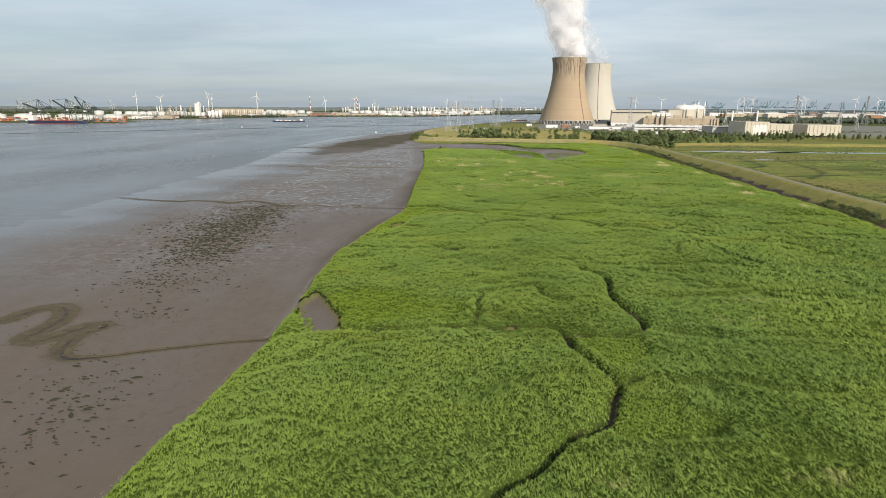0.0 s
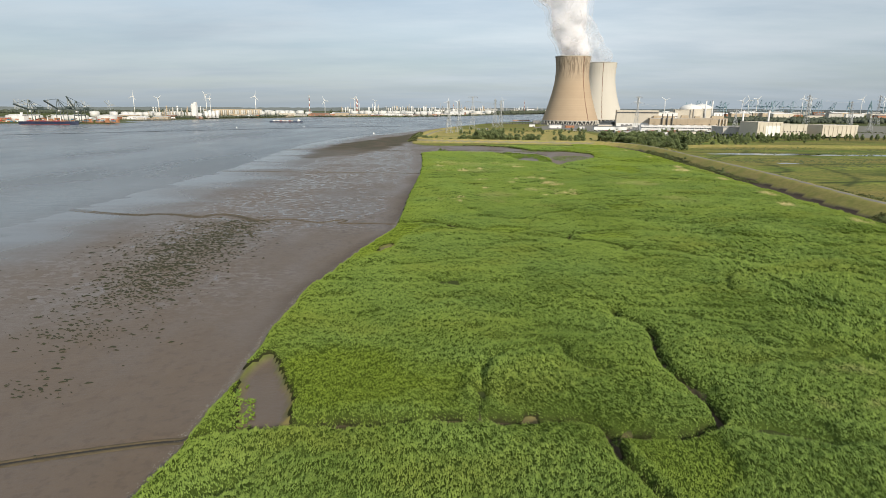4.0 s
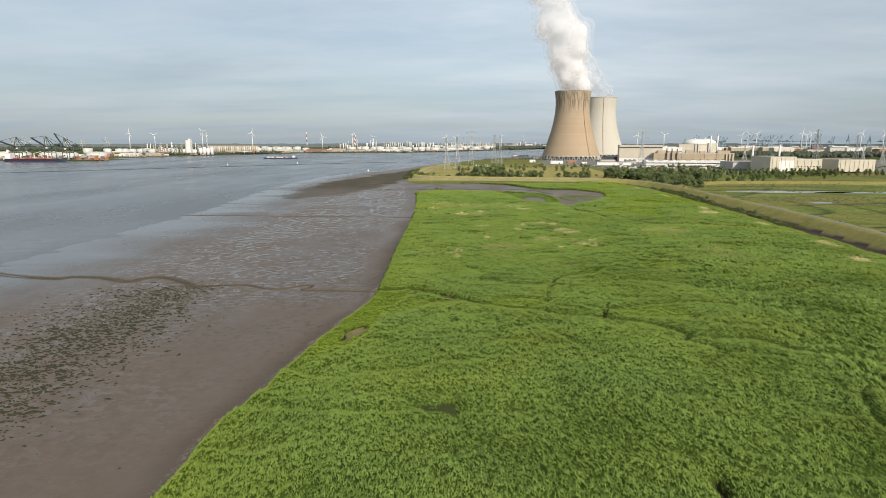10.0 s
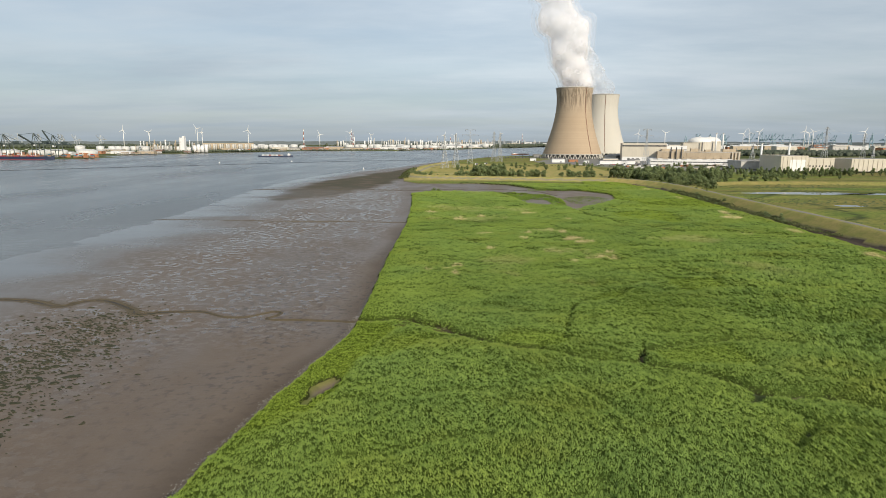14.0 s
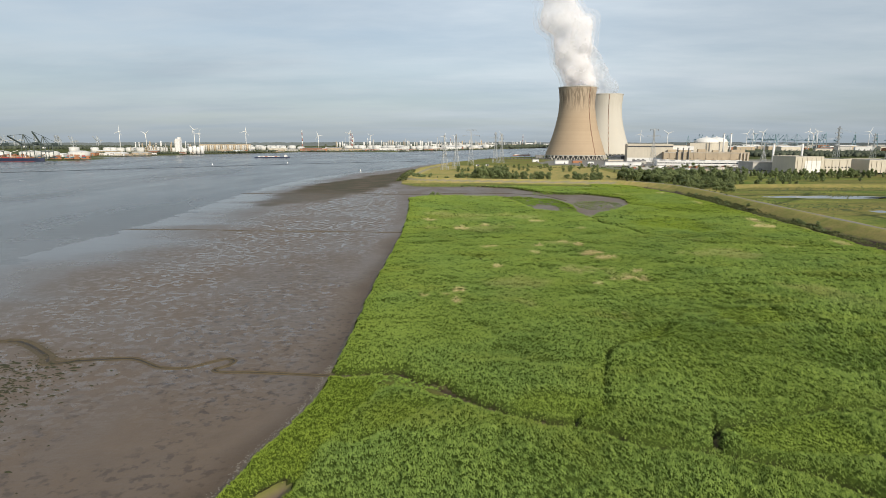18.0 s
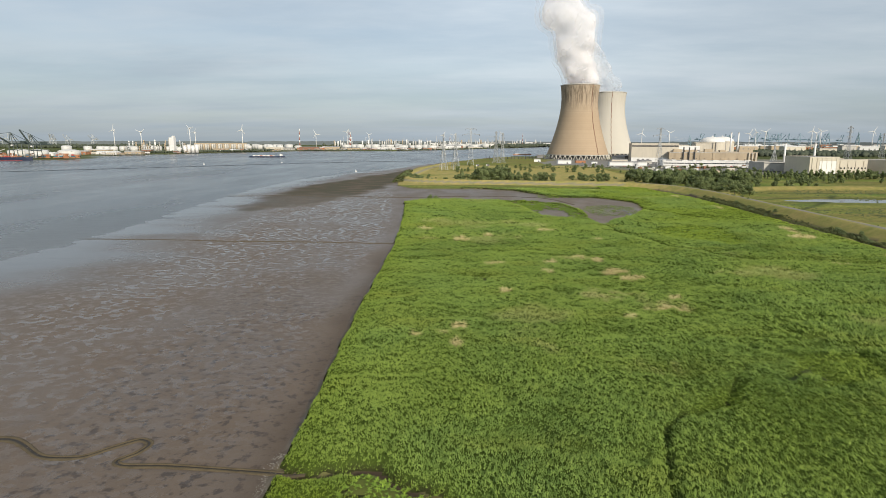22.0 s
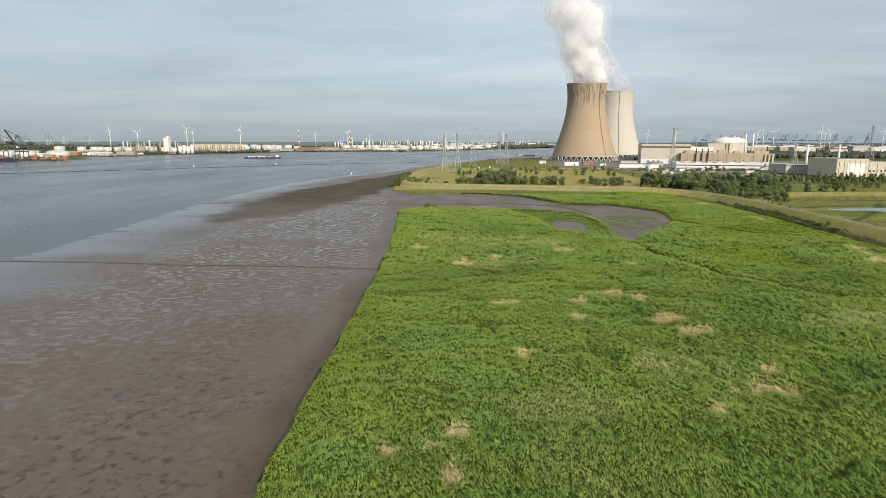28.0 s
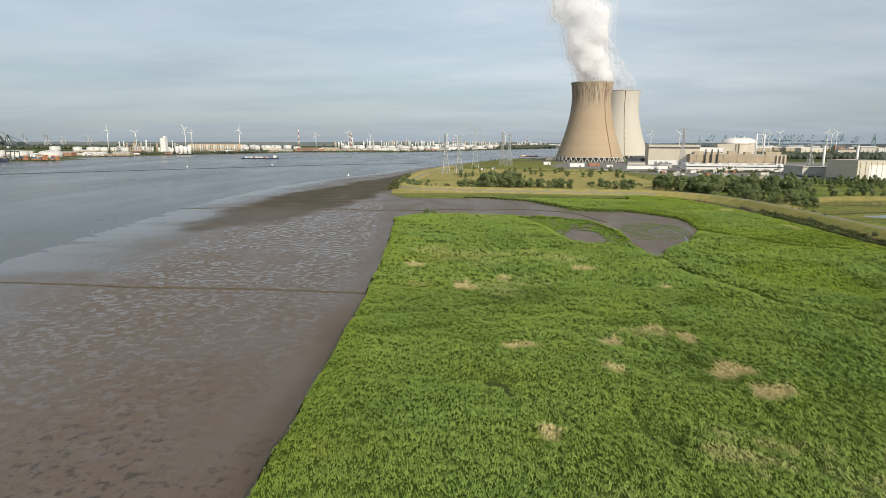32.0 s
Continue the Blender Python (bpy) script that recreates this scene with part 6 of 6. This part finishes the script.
TREES = [(crown_data(40 + i, 10.0, (7.5, 9.0, 6.5, 4.2)[i], 1300, 0.42, (1.15, 1.0, 1.2, 1.4)[i]), trunk_data(10.0, 0.28, i)) for i in range(4)]
BUSHES = [crown_data(60 + i, 2.4, (3.2, 3.8, 2.6)[i], 420, 0.24) for i in range(3)]
frs = random.Random(77)


def height_at(x, y):
    return float(sample(np.array([x]), np.array([y]), (gz,))[0][0])


def tree(x, y, height, kind, label, group):
    crown, trunk = TREES[kind]
    t = thing("tree", x, y, height_at(x, y), label, "tree", group, turn=frs.uniform(0, 360))
    k = height / 10.0
    t.scale = (k * frs.uniform(0.9, 1.15), k * frs.uniform(0.9, 1.15), k)
    part("crown", crown, "leaves", t)
    part("trunk", trunk, "bark", t)
    return t


def bush(x, y, height, label, group):
    t = thing("shrub", x, y, height_at(x, y) - 0.1, label, "shrub", group, turn=frs.uniform(0, 360))
    k = height / 2.4
    t.scale = (k * frs.uniform(0.9, 1.5), k * frs.uniform(0.9, 1.5), k)
    part("crown", frs.choice(BUSHES), "leaves", t)
    part("stem", STEM, "bark", t)
    return t


STEM = Shape().bar((0, 0, -0.2), (0.1, 0, 1.2), 0.08, 0.04, 5).bar((0, 0, 0), (-0.4, 0.2, 1.2), 0.06, 0.03, 5).data("stem", "bark")
for i in range(30):
    u = i / 29
    tree(-2 + 104 * u + frs.uniform(-2, 2), 815 + 14 * frs.random() + 10 * math.sin(u * 3), (15 if 0.14 < u < 0.5 else 9) * frs.uniform(0.75, 1.1), frs.choice((0, 1, 1, 2)), "grey-green willow in a row behind the dike", "willows behind the dike")
for i in range(20):
    tree(20 + frs.uniform(0, 36), 822 + frs.uniform(0, 40), frs.uniform(10, 15), frs.choice((0, 1, 2)), "grey-green willow in a dense thicket", "willows behind the dike")
for i in range(80):
    x = 182 + 112 * frs.random() ** 0.9
    y = 768 + (x - 182) * 0.12 + frs.uniform(-8, 60) + (18 if x < 200 else 0)
    tree(x, y, frs.uniform(8, 14.5), frs.choice((0, 1, 2, 2)), "broad green tree in a grove by the dike", "grove by the dike")
for i in range(34):
    y = frs.uniform(650, 790)
    tree(float(np.interp(y, [650, 680, 735, 790], [216, 213, 206, 190])) + frs.uniform(2, 26), y, frs.uniform(6, 11.5), frs.choice((0, 1, 1, 2)), "grey-green tree crowding the landward foot of the dike", "grove by the dike")
for i in range(16):
    tree(262 + 80 * frs.random(), 738 + 24 * frs.random(), frs.uniform(5, 9.5), frs.choice((0, 1, 2)), "round green tree behind the inner dike", "meadow trees")
for i in range(16):
    tree(118 + 62 * frs.random(), 806 + 40 * frs.random(), frs.uniform(5, 9), frs.choice((0, 1)), "small green tree in rough grassland", "grassland trees")
for i in range(46):
    tree(290 + i * 4.6 + frs.uniform(-1.5, 1.5), 872 + frs.uniform(-3, 6), frs.uniform(9, 12.5), frs.choice((3, 3, 2)), "slim poplar in a dense planted row", "poplar row")
for i in range(30):
    tree(470 + i * 7 + frs.uniform(-2, 2), 880 + frs.uniform(-4, 10), frs.uniform(7, 11), 3, "slim poplar in a dense planted row", "poplar row")
for i in range(24):
    tree(290 + 170 * frs.random(), 800 + 55 * frs.random(), frs.uniform(5, 11), frs.choice((0, 1, 2)), "scattered green tree in wet meadow", "meadow trees")
for i in range(60):
    tree(-10 + 420 * frs.random(), 960 + 150 * frs.random(), frs.uniform(4, 8), frs.choice((0, 1, 2)), "small tree on the rough ground before the plant", "plant edge trees")
for i in range(36):
    bush(-66 + 22 * frs.random(), 812 + 90 * frs.random(), frs.uniform(1.6, 3.4), "dense green shrub on the river bank", "bank shrubs")
for i in range(60):
    bush(-40 + 240 * frs.random(), 790 + 110 * frs.random(), frs.uniform(1.4, 3.6), "low green shrub in dry grass", "grassland shrubs")
def scrub(name, line, spans, across, tall, leaf, n, seed, label):
    """A tangle of low scrub along a line: many small bent leaves heaped in uneven clumps."""
    rs = np.random.RandomState(seed)
    lx, ly = np.array(line).T
    pick = rs.randint(0, len(spans), n)
    y = np.array([rs.uniform(*spans[k]) for k in pick])
    x = np.interp(y, ly, lx) + rs.uniform(across[0], across[1], n)
    heap = np.clip(fbm(x, y, 5, 211, 3) * 2.2 - 0.55, 0, 1)
    ok = heap > 0.12
    x, y, heap = x[ok], y[ok], heap[ok]
    n = len(x)
    g = sample(x, y, (gz,))[0]
    p = np.stack([x, y, np.maximum(g, 0.0) + tall * heap * rs.uniform(0.15, 1.0, n) ** 0.6], 1)
    s = leaf * rs.uniform(0.6, 1.5, n)[:, None]
    a, b = rs.normal(0, 0.8, (n, 3)), rs.normal(0, 0.8, (n, 3))
    V = np.stack([p + a * s, p - a * s * 0.5 + b * s, p - b * s], 1).reshape(-1, 3)
    return tagged(np_mesh(name, V, np.arange(len(V)).reshape(-1, 3), "scrub"), label, "scrub", kind="stuff")


scrub("ditch_scrub", DITCH, [(526, 645), (526, 645), (526, 645), (436, 480), (232, 280), (395, 530)], (-3.0, 3.5), 1.7, 0.26, 26000, 71, "dark tangled scrub along the muddy ditch")
scrub("dike_scrub", [(206, 230), (210, 640)], [(230, 640)], (-2.0, 5.0), 1.2, 0.26, 7000, 72, "low weedy scrub at the landward foot of the dike")
scrub("plant_hedge", [(60, 1085), (420, 1086)], [(1085, 1086)], (0, 400), 3.2, 0.6, 6000, 73, "low green hedge before the plant yard")
scrub("river_scrub", [(-64, 800), (-64, 930)], [(800, 930)], (-9, 4), 3.0, 0.5, 5000, 74, "green scrub on the river bank below the dike")
for i in range(44):
    y = frs.choice((frs.uniform(530, 642), frs.uniform(440, 476), frs.uniform(235, 275)))
    x = float(np.interp(y, [q[1] for q in DITCH], [q[0] for q in DITCH]))
    bush(x + frs.uniform(-3, 5), y, frs.uniform(1.2, 2.3), "dark low shrub along the muddy ditch", "ditch shrubs")
for i in range(26):
    u = frs.random()
    bush(200 + 8 * frs.random(), 230 + 470 * u, frs.uniform(0.8, 1.6), "low dark shrub beside the dike road", "roadside shrubs")
bush(-22, 611, 4.0, "lone pale elder bush at the marsh corner", "marsh bush")
bush(-18, 612, 3.2, "lone pale elder bush at the marsh corner", "marsh bush")


# far woods: crowded clumps in one mesh
def far_woods(name, places, size, label):
    bm = bmesh.new()
    bmesh.ops.create_icosphere(bm, subdivisions=1, radius=1.0)
    base = np.array([v.co[:] for v in bm.verts])
    tri = np.array([[v.index for v in f.verts] for f in bm.faces])
    bm.free()
    rs = np.random.RandomState(len(places))
    V, Fa = [], []
    for n, (x, y, z) in enumerate(places):
        s = size * rs.uniform(0.6, 1.3)
        V.append(base * (1 + rs.uniform(-0.28, 0.28, (len(base), 1))) * np.array([s * 0.75, s * 0.75, s * 0.7]) + np.array([x, y, z + s * 0.45]))
        Fa.append(tri + n * len(base))
    return tagged(np_mesh(name, np.concatenate(V), np.concatenate(Fa), "woods"), label, "woods", kind="stuff")


rs = np.random.RandomState(9)
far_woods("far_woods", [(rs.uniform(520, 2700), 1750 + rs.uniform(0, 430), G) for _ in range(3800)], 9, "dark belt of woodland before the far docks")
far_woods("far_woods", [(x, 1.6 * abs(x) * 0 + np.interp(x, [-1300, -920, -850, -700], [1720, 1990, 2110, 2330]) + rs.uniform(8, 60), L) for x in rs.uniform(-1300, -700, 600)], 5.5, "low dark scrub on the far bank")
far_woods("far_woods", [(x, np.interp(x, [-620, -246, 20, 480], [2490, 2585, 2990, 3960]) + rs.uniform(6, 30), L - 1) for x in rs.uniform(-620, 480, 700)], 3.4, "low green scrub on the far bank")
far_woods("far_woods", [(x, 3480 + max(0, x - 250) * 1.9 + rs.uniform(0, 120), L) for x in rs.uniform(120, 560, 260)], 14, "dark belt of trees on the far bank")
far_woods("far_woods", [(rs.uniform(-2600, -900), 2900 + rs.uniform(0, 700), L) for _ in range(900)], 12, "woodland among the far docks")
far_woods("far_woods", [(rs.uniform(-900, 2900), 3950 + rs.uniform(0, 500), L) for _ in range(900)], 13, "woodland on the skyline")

# added strip of distant land that closes the horizon, haze painted into its colour
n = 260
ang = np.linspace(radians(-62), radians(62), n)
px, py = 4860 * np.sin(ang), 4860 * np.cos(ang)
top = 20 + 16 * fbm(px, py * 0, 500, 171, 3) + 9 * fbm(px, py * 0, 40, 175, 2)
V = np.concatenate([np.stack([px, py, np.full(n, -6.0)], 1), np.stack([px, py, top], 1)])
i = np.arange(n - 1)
tagged(np_mesh("backdrop", V, np.stack([i, i + 1, i + 1 + n, i + n], 1), "distance"), "distant strip along the horizon with painted blue-green haze", "backdrop", kind="structure")

# ---- mudflat details ----
def scatter_mounds(name, places, material, label, category):
    """Low elongated mounds, each with a ragged ring."""
    V, Fa = [], []
    rs = np.random.RandomState(len(places))
    for n, (x, y, z, r, h, turn) in enumerate(places):
        k = 7
        a = np.arange(k) * 2 * math.pi / k
        rr = r * rs.uniform(0.55, 1.2, k)
        ca, sa = math.cos(turn), math.sin(turn)
        lx, ly = np.cos(a) * rr * 1.25, np.sin(a) * rr * 0.38
        ring = np.stack([x + lx * ca - ly * sa, y + lx * sa + ly * ca, np.full(k, z - 0.03)], 1)
        V.append(np.concatenate([ring, [[x, y, z + h]]]))
        Fa.append(np.stack([np.arange(k), (np.arange(k) + 1) % k, np.full(k, k)], 1) + n * (k + 1))
    return tagged(np_mesh(name, np.concatenate(V), np.concatenate(Fa), material), label, category, kind="stuff")


def creek_ribbon(name, line, offsets, wide, material, label):
    """A strip swept along a small creek in the mud: offsets of (across, up); wide widens it away from the marsh."""
    p = np.array(line)
    d = np.gradient(p, axis=0)
    d /= np.linalg.norm(d, axis=1)[:, None]
    nrm = np.stack([-d[:, 1], d[:, 0]], 1)
    g = sample(p[:, 0], p[:, 1], (gz,))[0]
    k = 1 + wide * step(-p[:, 0], 62, 84) + 0.35 * (fbm(p[:, 0], p[:, 1], 5, 191, 2) - 0.5)
    V = np.stack([np.concatenate([p + nrm * (a * k)[:, None], (g + u + 0.06)[:, None]], 1) for a, u in offsets], 1).reshape(-1, 3)
    m = len(offsets)
    Fa = [(m * i + j, m * i + j + 1, m * i + m + j + 1, m * i + m + j) for i in range(len(p) - 1) for j in range(m - 1)]
    return tagged(np_mesh(name, V, Fa, material, True), label, "creek", kind="structure")


for c, (line, wd) in enumerate(MUD_CREEKS):
    fine, w = line, (0.44, 0.30, 0.24, 0.5)[c]
    wide = (2.6, 1.6, 0.4, 0.6)[c]
    creek_ribbon("creek_bed", fine, ((-0.75 * w, 0.0), (0.0, -0.03), (0.75 * w, 0.0)), 0.25, "creek_bed", "dark bed of a small creek in the mud")
    for s in (-1, 1):
        creek_ribbon("creek_bank", fine, ((s * 0.55 * w, 0.01), (s * 1.1 * w, 0.16), (s * 1.9 * w, 0.06), (s * 2.6 * w, -0.10)), wide, "bank_mud", "brown raised bank of a small mud creek")
for line in RUNNELS:
    creek_ribbon("runnel", line, ((-0.5, 0.06), (0.0, 0.08), (0.5, 0.06)), 0.0, "pool", "narrow shining runnel left by the tide")
rs = np.random.RandomState(31)
pts = []
for cx, cy, sx, sy, n in ((-58, 72, 5, 9, 110), (-64, 84, 7, 6, 40), (-78, 142, 9, 5, 160), (-84, 160, 10, 9, 130), (-79, 172, 6, 8, 330), (-86, 190, 8, 10, 620), (-86, 212, 8, 12, 760), (-86, 236, 7, 12, 620), (-92, 255, 9, 6, 260), (-70, 118, 5, 3, 40), (-102, 222, 10, 14, 300)):
    n = int(n * 1.5)
    x, y = rs.normal(cx, sx, n), rs.normal(cy, sy, n)
    pts += [(a, b, c, r, 0.12 + 0.16 * r, t) for a, b, c, r, t in zip(x, y, sample(x, y, (gz,))[0], rs.gamma(2.0, 0.15, n) + 0.10, rs.normal(0.0, 0.4, n))]
scatter_mounds("algae_clumps", pts, "algae", "dark weed clumps scattered on the wet mud", "seaweed")
pts = []
for line, lo, hi in ((MUD_CREEKS[0][0], 4, 100), (MUD_CREEKS[1][0], 6, 66), (MUD_CREEKS[3][0], 10, 70)):
    for q in line[lo:hi]:
        for _ in range(9):
            x, y = q[0] + rs.normal(0, 1.5), q[1] + rs.normal(0, 0.9)
            pts.append((x, y, float(sample(np.array([x]), np.array([y]), (gz,))[0][0]), rs.uniform(0.25, 0.9), 0.12, rs.uniform(-0.5, 0.5)))
scatter_mounds("creek_weed", pts, "bank_mud", "brown weed lining the small mud creeks", "seaweed")
y = rs.uniform(50, 262, 2600)
x = np.interp(y, *zip(*SHORE))
x = x + (fbm(x, y, 9, 11, 3) - 0.5) * 1.5 + rs.normal(-0.7, 0.45, 2600)
pts = list(zip(x, y, sample(x, y, (gz,))[0], rs.uniform(0.06, 0.2, 2600), rs.uniform(0.05, 0.18, 2600), rs.uniform(0, 3, 2600)))
scatter_mounds("shore_rubble", pts, "stone", "pale stone rubble along the marsh edge", "rubble")
x, y = rs.uniform(212, 470, 5200), rs.uniform(240, 720, 5200)
ok = fbm(x, y, 45, 181, 3) > 0.46
x, y = x[ok], y[ok]
n = len(x)
pts = list(zip(x, y, sample(x, y, (gz,))[0], rs.uniform(0.4, 1.7, n), rs.uniform(0.25, 0.7, n), rs.uniform(-0.4, 0.4, n)))
scatter_mounds("meadow_rushes", pts, "rush", "dark rush tussocks in the wet polder meadow", "rushes")
